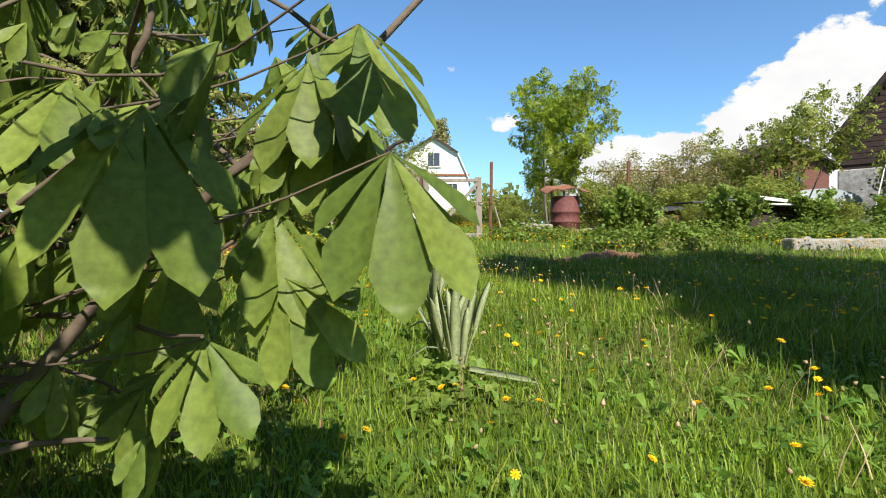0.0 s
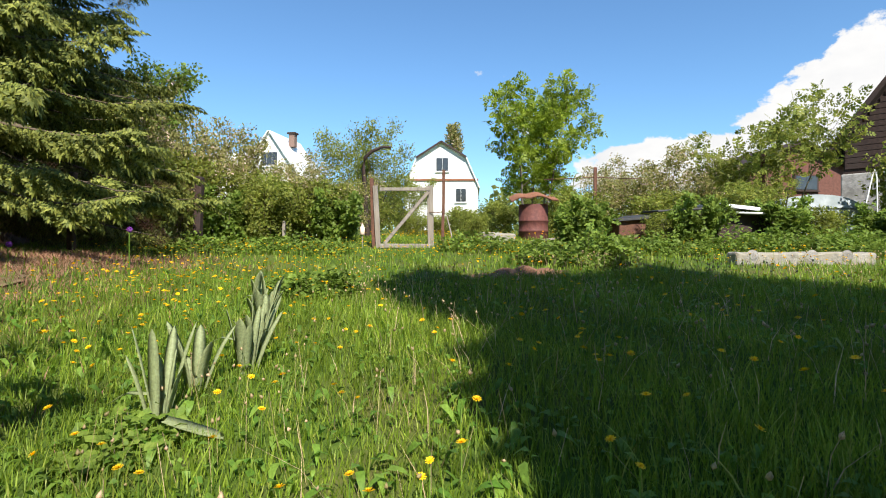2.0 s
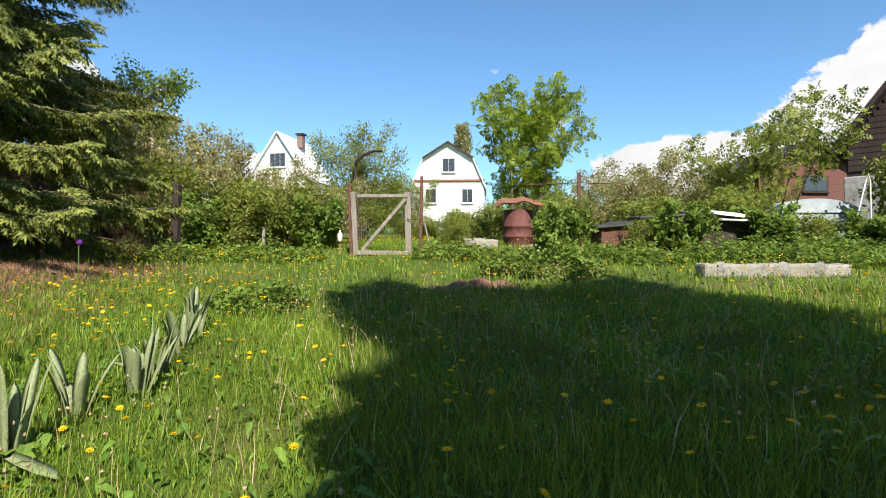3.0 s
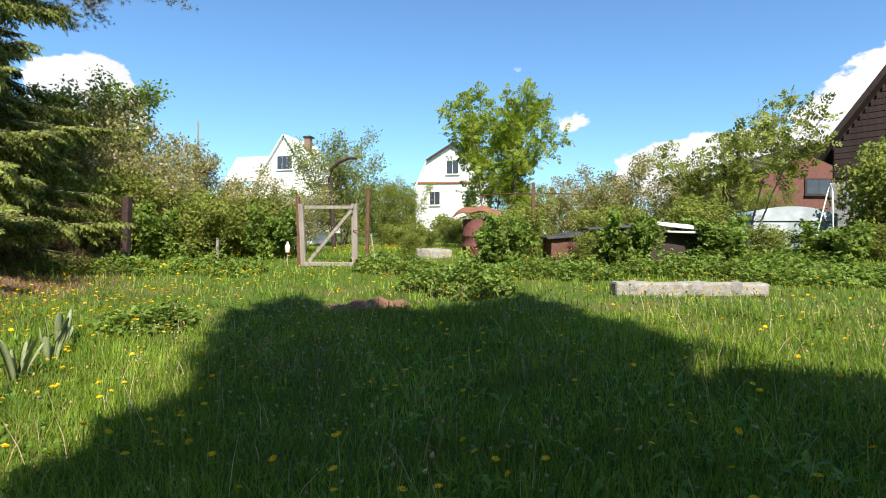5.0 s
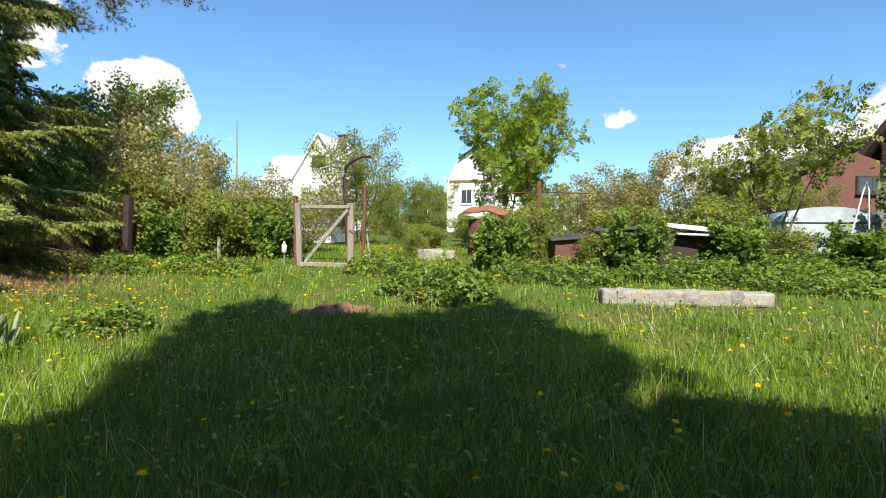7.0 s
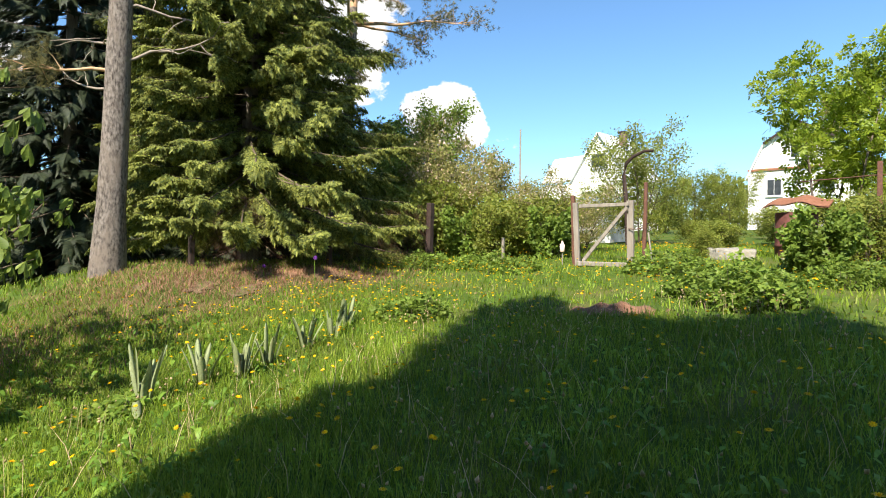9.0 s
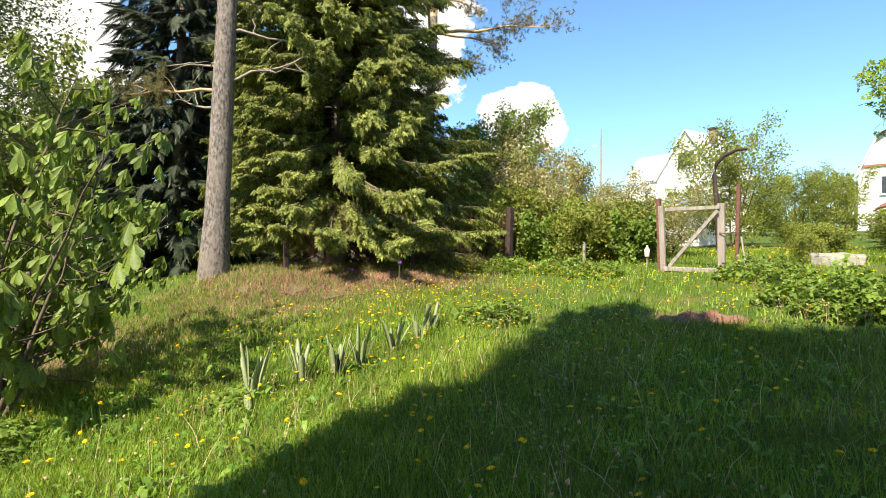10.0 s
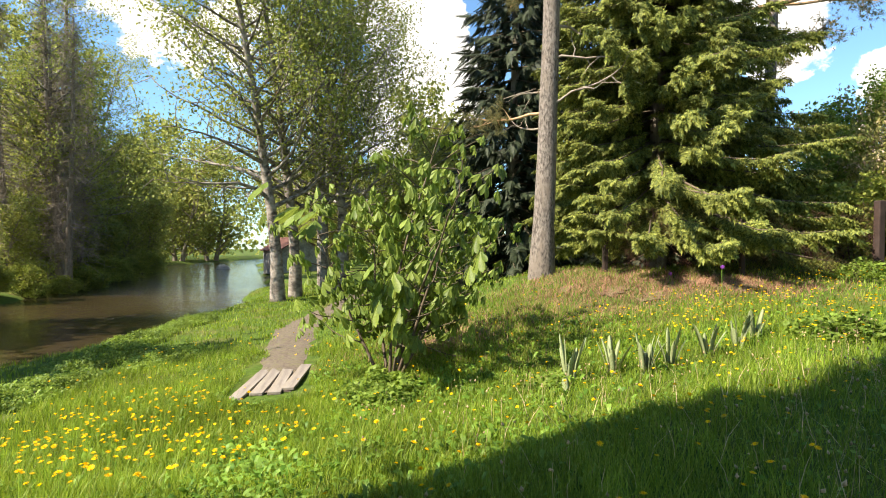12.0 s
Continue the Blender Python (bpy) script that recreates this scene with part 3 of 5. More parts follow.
def conifer(name, label, seed, height, radius, trunk_r, low, mat, m, whorls=30, arms=8, spray=0.75, droop=0.35, bark=None, group="", fill=9.0, shape=SPRAY, clear=99.0):
    rng = np.random.default_rng(seed)
    top = thing(name, label, "tree", m, group)
    tb = Build()
    tr = bend((0, 0, -0.15), (0, 0, 1), height, 9, rng, 0.02, 0.012)
    tb.tube(tr, trunk_r * (1 - 0.95 * np.linspace(0, 1, 10)), 10)
    part("trunk", tb.mesh("trunk", bark or M_BARK, True), top)
    wood, P, Z, H, S = Build(), [], [], [], []
    for w in range(whorls):
        u = low + (0.985 - low) * (w / whorls) ** 1.05
        p = np.array([np.interp(u * 9, range(10), tr[:, c]) for c in range(3)])
        L0 = radius * (1 - (u - low) / (1 - low)) ** 0.75 + 0.25
        for k in range(arms):
            az = k * 2 * math.pi / arms + w * 1.1 + rng.normal() * 0.2
            ln = L0 * rng.uniform(0.7, 1.12)
            if math.sin(az) < -0.3:
                ln = min(ln, clear / -math.sin(az))
            out = np.array([math.cos(az), math.sin(az), 0])
            v = np.linspace(0, 1, 7)
            lp = p + out * (ln * v)[:, None] + np.array([0, 0, 1.0]) * (-droop * ln * (v ** 1.3) * (1 - 0.45 * v ** 3) + 0.06 * ln * v - rng.uniform(0, 0.16) * ln * v)[:, None]
            lp += rng.normal(size=(7, 3)) * 0.03 * v[:, None]
            wood.tube(lp, np.linspace(0.014 + 0.008 * ln, 0.004, 7), 4)
            cnt = max(4, int(ln * fill))
            sidev = np.cross(out, [0, 0, 1.0])
            for c in range(cnt):
                x = 0.22 + 0.78 * (c + rng.random()) / cnt
                q = np.array([np.interp(x * 6, range(7), lp[:, i]) for i in range(3)])
                tang = lp[min(6, int(x * 6) + 1)] - lp[max(0, int(x * 6))] + 1e-6
                tang = tang / np.linalg.norm(tang)
                sgn = (-1) ** c
                yv = tang * (0.55 + 0.7 * x) + sidev * sgn * rng.uniform(0.4, 1.3) * (1.25 - x) + np.array([0, 0, -1.7 * rng.random() ** 1.3])
                P.append(q), H.append(yv), Z.append(np.array([0, 0, 1.0]) + out * 0.4 + rng.normal(size=3) * 0.45), S.append(spray * rng.uniform(0.6, 1.15) * (0.75 + 0.3 * min(1, L0 / 3)))
    part("branchwork", wood.mesh("branches", M_TWIG), top)
    P, Z, H, S = map(np.array, (P, Z, H, S))
    H = H / np.linalg.norm(H, axis=1)[:, None]
    x = np.cross(H, Z)
    x /= np.linalg.norm(x, axis=1)[:, None]
    rot = np.stack([x, H, np.cross(x, H)], -1)
    crown = Build()
    crown.scatter(shape[0], shape[1], P, rot, S)
    part("crown", crown.mesh("crown", mat), top)
    return top


def stand(x, y, size=1.0, turn=0.0, sink=0.03, wide=1.0):
    return pose(x, y, gz(x, y) - sink, 0, 0, turn) @ Matrix.Diagonal((size * wide, size * wide, size, 1))


def build_spruces():
    conifer("spruce", "large dense green spruce with drooping sunlit lower branches", 11, 17.0, 4.7, 0.3, 0.1, M_SPRUCE, stand(-8.4, 9.7), 46, 10, 0.5, droop=0.32, fill=15.0, shape=FINE_SPRAY, clear=3.0)
    dark = conifer("dark_spruce", "tall spruce behind the pine with needles coloured dark for shade", 12, 20.0, 4.2, 0.32, 0.04, M_DKSPRUCE, stand(-17.0, 7.4), 36, 8, 0.8, group="dark spruces", fill=7.0)
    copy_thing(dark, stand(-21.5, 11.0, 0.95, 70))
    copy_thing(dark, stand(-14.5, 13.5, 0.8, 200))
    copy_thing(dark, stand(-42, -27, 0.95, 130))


def pine(x, y, height, r, seed, crown_from, tips_from, label, reach, count, extra=()):
    rng = np.random.default_rng(seed)
    top = thing("pine", label, "tree", stand(x, y), "pines")
    tr = bend((0, 0, -0.2), (0.012, 0.02, 1), height, 12, rng, 0.02, 0.012)
    low, up = Build(), Build()
    rad = r * (1 - 0.72 * np.linspace(0, 1, 13)) * (1 + 0.3 * np.exp(-np.linspace(0, 13, 13) * 2.2))
    low.tube(tr[:8], rad[:8], 14)
    up.tube(tr[7:], rad[7:], 12)
    part("trunk", low.mesh("trunk", M_PBARK, True), top)
    part("upper_trunk", up.mesh("upper_trunk", M_PTOP, True), top, "orange-brown flaking upper bark")
    limbs, P = Build(), []
    arms = [(crown_from + (0.98 - crown_from) * (k + rng.random()) / count, k * 2.4 + rng.normal() * 0.3, reach * rng.uniform(0.6, 1.1), 0.15) for k in range(count)] + list(extra)
    for u, az, ln, rise in arms:
        p = np.array([np.interp(u * 12, range(13), tr[:, c]) for c in range(3)])
        lp = bend(p, (math.cos(az), math.sin(az), rise), ln, 8, rng, 0.0, 0.13)
        limbs.tube(lp, np.linspace(0.02 + 0.014 * ln, 0.008, 9), 6)
        for t in range(int(ln * 3.2)):
            v = tips_from + (1 - tips_from) * (t + rng.random()) / (ln * 3.2)
            q = np.array([np.interp(v * 8, range(9), lp[:, c]) for c in range(3)])
            tw = bend(q, (lp[-1] - lp[0]) / ln + rng.normal(size=3) * 0.7, 0.35 + 0.16 * ln, 4, rng, 0.02, 0.2)
            limbs.tube(tw, np.linspace(0.014, 0.004, 5), 4)
            for w in tw[1:]:
                P += [w + rng.normal(size=3) * 0.12 for _ in range(5)]
    tagged(part("branchwork", limbs.mesh("branches", M_PTOP, True), top), kind="stuff")
    P = np.array(P)
    crown = Build()
    crown.scatter(TUFT[0], TUFT[1], P, turns(len(P), rng, 0.3, 1.0), 0.2 * rng.uniform(0.7, 1.3, len(P)))
    part("crown", crown.mesh("crown", M_PINE), top)
    # bare dead boughs on the lower trunk
    for u, az, ln in DEAD_BOUGHS if seed == 21 else ():
        dead = Build()
        p = np.array([np.interp(u * 12, range(13), tr[:, c]) for c in range(3)])
        lp = bend(p, (math.cos(az), math.sin(az), 0.15), ln, 7, rng, -0.03, 0.22)
        dead.tube(lp, np.linspace(0.04, 0.008, 8), 6)
        for t in range(4):
            dead.tube(bend(lp[2 + t], rng.normal(size=3) + np.array([0, 0, -0.3]), ln * 0.4, 5, rng, -0.02, 0.25), np.linspace(0.018, 0.004, 6), 4)
        part("dead_bough", dead.mesh("dead_bough", M_DEAD, True), top, "bare crooked pale dead bough")
    return top


DEAD_BOUGHS = [(0.24, 1.2, 2.6), (0.3, 0.9, 2.4), (0.21, 4.0, 1.8), (0.26, 3.6, 1.5), (0.35, 1.5, 2.0)]


def build_pines():
    pine(-7.7, 5.85, 21.0, 0.31, 21, 0.55, 0.5, "tall pine with grey scaly trunk and dead boughs", 3.6, 16, ((0.23, 3.9, 2.2, 0.1), (0.42, 0.5, 3.2, 0.15), (0.45, 3.8, 2.6, 0.1)))
    pine(-11.5, 15.8, 18.0, 0.28, 22, 0.42, 0.45, "pine with spreading boughs behind the spruce", 4.2, 18, ((0.55, 0.3, 5.0, 0.05), (0.62, 0.1, 4.6, 0.1)))


def chestnut_bush():
    rng = np.random.default_rng(31)
    x0, y0, size = -1.86, 1.4, 1.25
    top = thing("horse_chestnut", "young horse chestnut bush with large drooping fresh leaves", "bush", stand(x0, y0, size))
    wood, P, D = Build(), [], []
    for s in range(12):
        a = s * 2.4
        if s and math.cos(a + 0.9) > 0.75:
            continue
        d = np.array([math.cos(a) * 0.56, math.sin(a) * 0.56, 1.0]) if s else np.array([0.05, 0, 1.0])
        st = bend((math.cos(a) * 0.08, math.sin(a) * 0.08, -0.1), d, rng.uniform(2.4, 3.4) if s else 3.8, 8, rng, 0.03, 0.1)
        sb = Build()
        sb.tube(st, np.linspace(0.024, 0.006, 9), 7)
        part("stem", sb.mesh("stem", M_TWIG, True), top)
        for k in range(16):
            u = 0.2 + 0.79 * (k + rng.random()) / 16
            p = np.array([np.interp(u * 8, range(9), st[:, c]) for c in range(3)])
            az = k * 2.4 + a
            lp = bend(p, (math.cos(az), math.sin(az), 0.25), rng.uniform(0.45, 1.1) * (1.2 - 0.55 * u), 5, rng, 0.03, 0.15)
            if min(math.hypot(q[0] * size + x0 - 0.15, q[1] * size + y0 + 0.1) for q in lp) < 1.4:
                continue
            if max(q[0] for q in lp) * size + x0 < -0.1:
                wood.tube(lp, np.linspace(0.01, 0.004, 6), 5)
            for q in (lp[2], lp[3], lp[3], lp[4], lp[4], lp[5], lp[5], lp[5]):
                P.append(q + rng.normal(size=3) * 0.08)
                D.append(lp[-1] - lp[0])
    part("branchwork", wood.mesh("branches", M_TWIG, True), top)
    P, D = np.array(P), np.array(D)
    clear = (P[:, 2] > 0.5) & (np.hypot(P[:, 0] * size + x0 - 0.15, P[:, 1] * size + y0 + 0.1) > 1.45) & (P[:, 0] * size + x0 < -0.2)
    P, D = P[clear], D[clear]
    for g, shape in ((0, CHEST_A), (1, CHEST_B)):
        sel = np.arange(len(P)) % 2 == g
        n = sel.sum()
        out = P[sel] * np.array([1, 1, 0])
        z = np.array([0, 0, 1.0]) + 0.55 * out / (np.linalg.norm(out, axis=1)[:, None] + 0.1) + rng.normal(size=(n, 3)) * 0.25
        z /= np.linalg.norm(z, axis=1)[:, None]
        crown = Build()
        crown.scatter(shape[0], shape[1], P[sel], frames_for(z, out + rng.normal(size=(n, 3)) * 0.5), rng.uniform(0.14, 0.22, n))
        part("crown", crown.mesh("crown", M_CHEST), top)
    # the bough that reaches out towards the start of the walk
    inv = np.array(top.matrix_basis.inverted())
    bough, leaves = Build(), Build()
    for hub, length, aim, side_way in BOUGH:
        h = (inv @ np.array([*hub, 1.0]))[:3]
        root = h + (np.array([-0.1, 0.25, h[2] * 0.8]) - h) * 0.55
        u = np.linspace(0, 1, 6)[:, None]
        crook = rng.normal(size=(1, 3)) * 0.06
        bough.tube(root + (h - root) * u + crook * np.sin(np.pi * u) + np.array([0, 0, -0.05]) * np.sin(np.pi * u), np.linspace(0.0045, 0.002, 6), 5)
        z = np.array([aim]) / np.linalg.norm(aim)
        leaves.scatter(CHEST_FAN[0], CHEST_FAN[1], h[None], frames_for(z, np.array([[side_way, -0.15, -1.0]])), np.array([length / size * 1.16]))
    part("branchwork", bough.mesh("branches", M_TWIG, True), top)
    part("crown", leaves.mesh("crown", M_CHEST), top)


BOUGH = [((-0.32, 2.62, 2.22), 0.3, (0.3, -0.8, 0.5), 0.1), ((-0.62, 2.64, 2.46), 0.28, (0.2, -0.8, 0.5), 0.0), ((-0.64, 2.6, 1.97), 0.26, (0.1, -0.8, 0.5), -0.1), ((-0.45, 2.5, 2.02), 0.26, (0.3, -0.7, 0.5), 0.2),
         ((-0.67, 1.2, 1.67), 0.392, (0.25, -0.85, 0.45), -0.12), ((-0.12, 1.22, 1.57), 0.336, (0.1, -0.85, 0.5), 0.05), ((-0.22, 1.41, 1.94), 0.304, (0.5, -0.6, 0.6), 0.35),
         ((-0.58, 1.31, 1.13), 0.24, (0.0, -0.7, 0.6), 0.1), ((-0.38, 1.52, 1.88), 0.304, (-0.2, -0.8, 0.6), -0.3), ((-0.48, 1.52, 1.46), 0.32, (0.2, -0.7, 0.6), 0.3),
         ((-0.1, 1.15, 2.07), 0.256, (0, -0.6, 0.7), 0.1), ((-0.32, 1.6, 1.75), 0.32, (0.4, -0.7, 0.5), 0.1),
         ((-0.22, 0.26, 2.79), 0.352, (0.2, -0.4, 0.9), -0.2), ((-0.54, 0.35, 2.65), 0.352, (0.4, -0.3, 0.9), 0.1), ((-0.99, 0.08, 2.87), 0.384, (-0.2, -0.3, 0.9), 0.2), ((-0.72, -0.32, 3.19), 0.384, (0.1, -0.5, 0.8), 0.2), ((-1.36, 0.32, 2.87), 0.384, (0, -0.4, 0.9), 0),
         ((-0.8, 1.6, 1.35), 0.32, (-0.2, -0.7, 0.5), -0.1), ((-0.42, 1.44, 1.27), 0.272, (0.1, -0.8, 0.4), 0.35), ((-1.06, 1.52, 1.83), 0.288, (0.1, -0.6, 0.6), -0.2)]



def build_broadleaf():
    bush = broad_plant("lilac_bush", "tall grey-green shrub with small pale blossom", "bush", 41, 3.6, 0.05, 6, 42, 1.15, 0.15, SIMPLE, 0.098, 13, M_GREY, M_TWIG,
                       stand(-6.0, 17.0, 1.12, 0, 0.03, 0.85), "round", 5, 0.16, 0.35, "tall shrubs")
    for x, y, s, a, w in ((-3.2, 16.9, 0.58, 50, 1.2), (-2.2, 18.3, 0.62, 110, 1.3), (-4.3, 17.9, 0.8, 120, 1.1), (-7.9, 17.8, 1.1, 170, 1.0), (-9.0, 19.5, 1.4, 210, 1.0), (-11.5, 20.5, 1.6, 20, 0.9),
                          (-6.2, 20.5, 0.5, 80, 1.5), (-14.5, 22, 1.7, 300, 0.9), (-4.2, 21.5, 0.5, 33, 1.5),
                          (9.0, 21.5, 0.85, 250, 1.3), (7.2, 22.5, 0.72, 10, 1.3), (11.3, 23, 0.85, 290, 1.3)):
        copy_thing(bush, stand(x, y, s, a, 0.03, w))
    willow = broad_plant("willow_bush", "wide olive-green willow bush behind the garden gate", "bush", 42, 5.2, 0.07, 7, 63, 1.9, 0.12, SIMPLE, 0.115, 13, M_BUSH, M_TWIG,
                         stand(-2.6, 24.5, 0.95), "round", 6, 0.24, 0.4, "willows")
    for x, y, s, a in ((-7.5, 25, 0.48, 200), (5.6, 28, 0.6, 45), (-2.4, 40, 0.85, 75), (-5.0, 41, 0.85, 145), (-8.0, 44, 0.9, 245), (-12, 42, 0.8, 5), (13.5, 27, 0.58, 120), (9.5, 28, 0.62, 160), (18.0, 30, 0.6, 30)):
        copy_thing(willow, stand(x, y, s, a))
    currant = broad_plant("currant_bush", "dense dark green currant bush by the hedge", "bush", 48, 1.6, 0.03, 7, 34, 0.7, 0.08, TRIPLE, 0.17, 7, M_RASP, M_TWIG,
                          stand(7.9, 14.8, 0.85), "round", 5, 0.1, 0.4, "currant bushes")
    for x, y, s, a, w in ((4.8, 14.2, 0.95, 20, 1.0), (12.8, 15.0, 0.8, 300, 1.3), (16.2, 15.0, 1.2, 190, 1.1), (-1.8, 15.6, 1.05, 0, 1.0), (-5.0, 15.6, 1.2, 210, 1.0), (10.1, 15.0, 0.9, 110, 1.2), (-8.2, 16.2, 1.6, 120, 1.0)):
        copy_thing(currant, stand(x, y, s, a, 0.03, w))
    green = broad_plant("green_bush", "fresh green leafy bush by the fence", "bush", 43, 1.7, 0.03, 6, 30, 0.75, 0.1, SIMPLE, 0.09, 11, M_BUSH, M_TWIG,
                        stand(5.3, 18.6), "round", 5, 0.12, 0.35, "low bushes")
    for x, y, s, a, w in ((5.4, 16.2, 0.85, 250, 1.0), (2.2, 16.4, 0.45, 200, 1.1), (7.0, 15.1, 0.5, 77, 1.0), (-24, -18.6, 0.9, 0, 1.3), (-27, -18.7, 1.3, 60, 1.1), (-30, -18.6, 1.0, 120, 1.3), (-34, -19.0, 1.4, 180, 1.2), (-38, -19.8, 1.2, 240, 1.3), (-43, -21.0, 1.4, 300, 1.3), (-48, -22.2, 1.5, 20, 1.3), (-54, -23.6, 1.6, 90, 1.3), (-62, -25.6, 1.7, 140, 1.3),
                          (-3.6, 15.4, 1.15, 77, 1.0), (11.5, 15.5, 0.6, 130, 1.3), (14.7, 16.5, 0.6, 310, 1.2), (16.5, 17.0, 1.5, 30, 1.1),
                          (10.4, 17.5, 1.1, 15, 1.2), (2.0, 18.5, 0.6, 95, 1.2), (0.6, 24, 0.6, 15, 1.6), (1.4, 31, 0.9, 60, 1.5), (3.4, 30, 1.1, 60, 1.5), (2.6, 26, 0.6, 215, 1.6), (-0.8, 26, 0.6, 115, 1.6), (15.9, 17.8, 2.0, 10, 0.9), (17.6, 18.8, 2.1, 100, 0.9), (-6.6, 15.8, 1.6, 20, 1.0), (-10.0, 16.5, 1.8, 220, 1.0), (-12, 17, 1.9, 20, 1.0), (-2.7, 16.6, 1.15, 320, 1.2), (-4.2, 16.4, 1.2, 160, 1.2), (8.2, 18.0, 0.95, 330, 1.3)):
        copy_thing(green, stand(x, y, s, a, 0.03, w))
    broad_plant("young_ash", "young bright green tree with feathery leaves", "tree", 44, 5.9, 0.09, 4, 44, 1.65, 0.3, PINNATE, 0.38, 5, M_YOUNG, M_BARK,
                stand(4.4, 21.6, 1.0, 20), "round", 4, 0.17, 0.26, limb_up=0.9)
    broad_plant("bird_cherry", "dense dark green small tree behind the net fence", "tree", 47, 6.3, 0.1, 3, 60, 1.9, 0.15, SIMPLE, 0.15, 11, M_RASP, M_BARK,
                stand(-10.0, 17.8), "round", 6, 0.24, 0.3)
    broad_plant("elder_tree", "open-crowned small tree with several leaning stems", "tree", 45, 4.7, 0.06, 5, 34, 1.1, 0.62, PINNATE, 0.34, 3, M_BUSH, M_BARK,
                stand(12.6, 19.6, 1.05), "vase", 5, 0.2, 0.42)
    broad_plant("larch", "tall narrow pale green larch behind the white house", "tree", 46, 15.8, 0.2, 1, 80, 2.9, 0.1, SIMPLE, 0.34, 7, M_GREY, M_BARK, stand(-0.2, 78), "cone", 5, 0.3, 0.1, limb_up=0.2)


def build_birches():
    birch = broad_plant("birch", "tall birch with white and dark bark by the river", "tree", 51, 19, 0.27, 1, 54, 6.8, 0.22, SIMPLE, 0.15, 13, M_BIRCH, M_BBARK,
                        stand(-17.7, -3.1) @ pose(0, 0, 0, 5, 0, 0), "column", 7, 0.4, 0.25, "river birches", 0.4, 0.35)
    for x, y, s, a in ((-19.6, -2.6, 1.0, 0), (-20.5, -1.3, 0.95, 200), (-20.6, -0.5, 1.0, 300), (-25.5, -1.8, 1.1, 120), (-28, -0.8, 1.15, 40), (-33.5, -21.0, 1.1, 50), (-41, -23.0, 1.0, 150)):
        copy_thing(birch, stand(x, y, s, 0) @ pose(0, 0, 0, 3.5 - 0.02 * a, 1, a))
    far = broad_plant("riverside_tree", "full green deciduous tree on the far river bank", "tree", 52, 12, 0.2, 2, 70, 3.4, 0.04, SIMPLE, 0.34, 5, M_FAR, M_BARK,
                      stand(-34, -23), "round", 8, 0.5, 0.2, "far bank trees", 0.45)
    for x, y, s, a in ((-27.5, -20.5, 0.45, 30), (-32, -21, 0.5, 130), (-38, -22, 0.55, 230), (-43, -23, 0.5, 330), (-23, -19.5, 0.45, 190), (-50, -24, 0.6, 90), (-60, -26, 0.7, 50), (-72, -30, 0.8, 50), (-38, -30, 1.7, 80), (-44, -30, 1.35, 10), (-50, -32, 1.7, 10), (-70, -5, 1.2, 40), (-90, 0, 1.4, 50), (-60, 6, 1.3, 90), (-75, 12, 1.5, 0), (-41, -24, 1.1, 150), (-48, -27, 1.2, 220), (-57, -28, 1.2, 10), (-66, -31, 1.3, 60), (-82, -37, 1.9, 60),
                       (-95, -34, 1.8, 60), (-100, -13, 1.8, 10), (-80, -12, 1.1, 200), (-60, -7, 0.9, 200), (-52, -3, 1.0, 260), (-45, 4, 1.0, 20), (-36, 8, 1.2, 200), (-106, -31, 1.9, 110),
                       (-2, -24, 1.42, 10), (-8.5, -23.2, 1.36, 80), (4, -26, 1.5, 140), (-29, 3, 0.8, 45)):
        copy_thing(far, stand(x, y, s, a))
    dead = thing("dead_spruce", "tall bare grey-brown dead spruce across the river", "tree", stand(-32.3, -19.8), "dead spruces")
    rng = np.random.default_rng(55)
    t = Build()
    tr = bend((0, 0, -0.2), (0, 0, 1), 22, 9, rng, 0.02, 0.01)
    t.tube(tr, np.linspace(0.3, 0.05, 10), 9)
    part("trunk", t.mesh("trunk", M_BARK, True), dead)
    w = Build()
    for k in range(420):
        u = rng.uniform(0.15, 0.98)
        p = np.array([np.interp(u * 9, range(10), tr[:, i]) for i in range(3)])
        az = rng.uniform(0, 6.3)
        lp = bend(p, (math.cos(az), math.sin(az), -0.25), 3.0 * (1.05 - u) ** 0.7 * rng.uniform(0.5, 1.1), 4, rng, -0.03, 0.12)
        w.tube(lp, np.linspace(0.03, 0.008, 5), 3)
        for q in lp[1:]:
            w.tube(bend(q, rng.normal(size=3) + np.array([0, 0, -0.8]), 0.8, 2, rng, 0, 0.2), [0.014, 0.01, 0.006], 3)
    part("branchwork", w.mesh("branchwork", M_DEAD), dead)
    copy_thing(dead, stand(-31.5, -18.9, 0.85, 100))
    copy_thing(dead, stand(-37, -21.0, 0.8, 200))
    copy_thing(dead, stand(-29.5, -21.5, 0.9, 300))
    copy_thing(dead, stand(-27.0, -21.0, 0.75, 40))
    copy_thing(dead, stand(-34.5, -21.6, 1.0, 160))


def far_woods():
    """A ring of woods that closes the distance."""
    rng = np.random.default_rng(58)
    b = Build()
    n = 60000
    a = rng.uniform(0, 2 * np.pi, n)
    r = 105 + 60 * rng.random(n)
    x, y = r * np.cos(a), r * np.sin(a)
    top = 8 + 2.5 * np.sin(a * 23) + 2 * np.sin(a * 51 + 1) + 1.5 * np.sin(a * 97) + 5 * (np.cos(a - 3.3) > 0.5)
    z = ground_z(x, y) + top * rng.random(n) ** 0.7
    keep = river_distance(x, y) > 9
    x, y, z = x[keep], y[keep], z[keep]
    n = len(x)
    b.scatter(LEAF_V * np.array([1.6, 1, 1]), LEAF_F, np.c_[x, y, z], turns(n, rng, 0.4, 1.0), rng.uniform(0.8, 1.7, n))
    thing("far_woods", "distant mixed green woods closing the view", "woods", kind="stuff", mesh=b.mesh("far_woods", M_FAR))


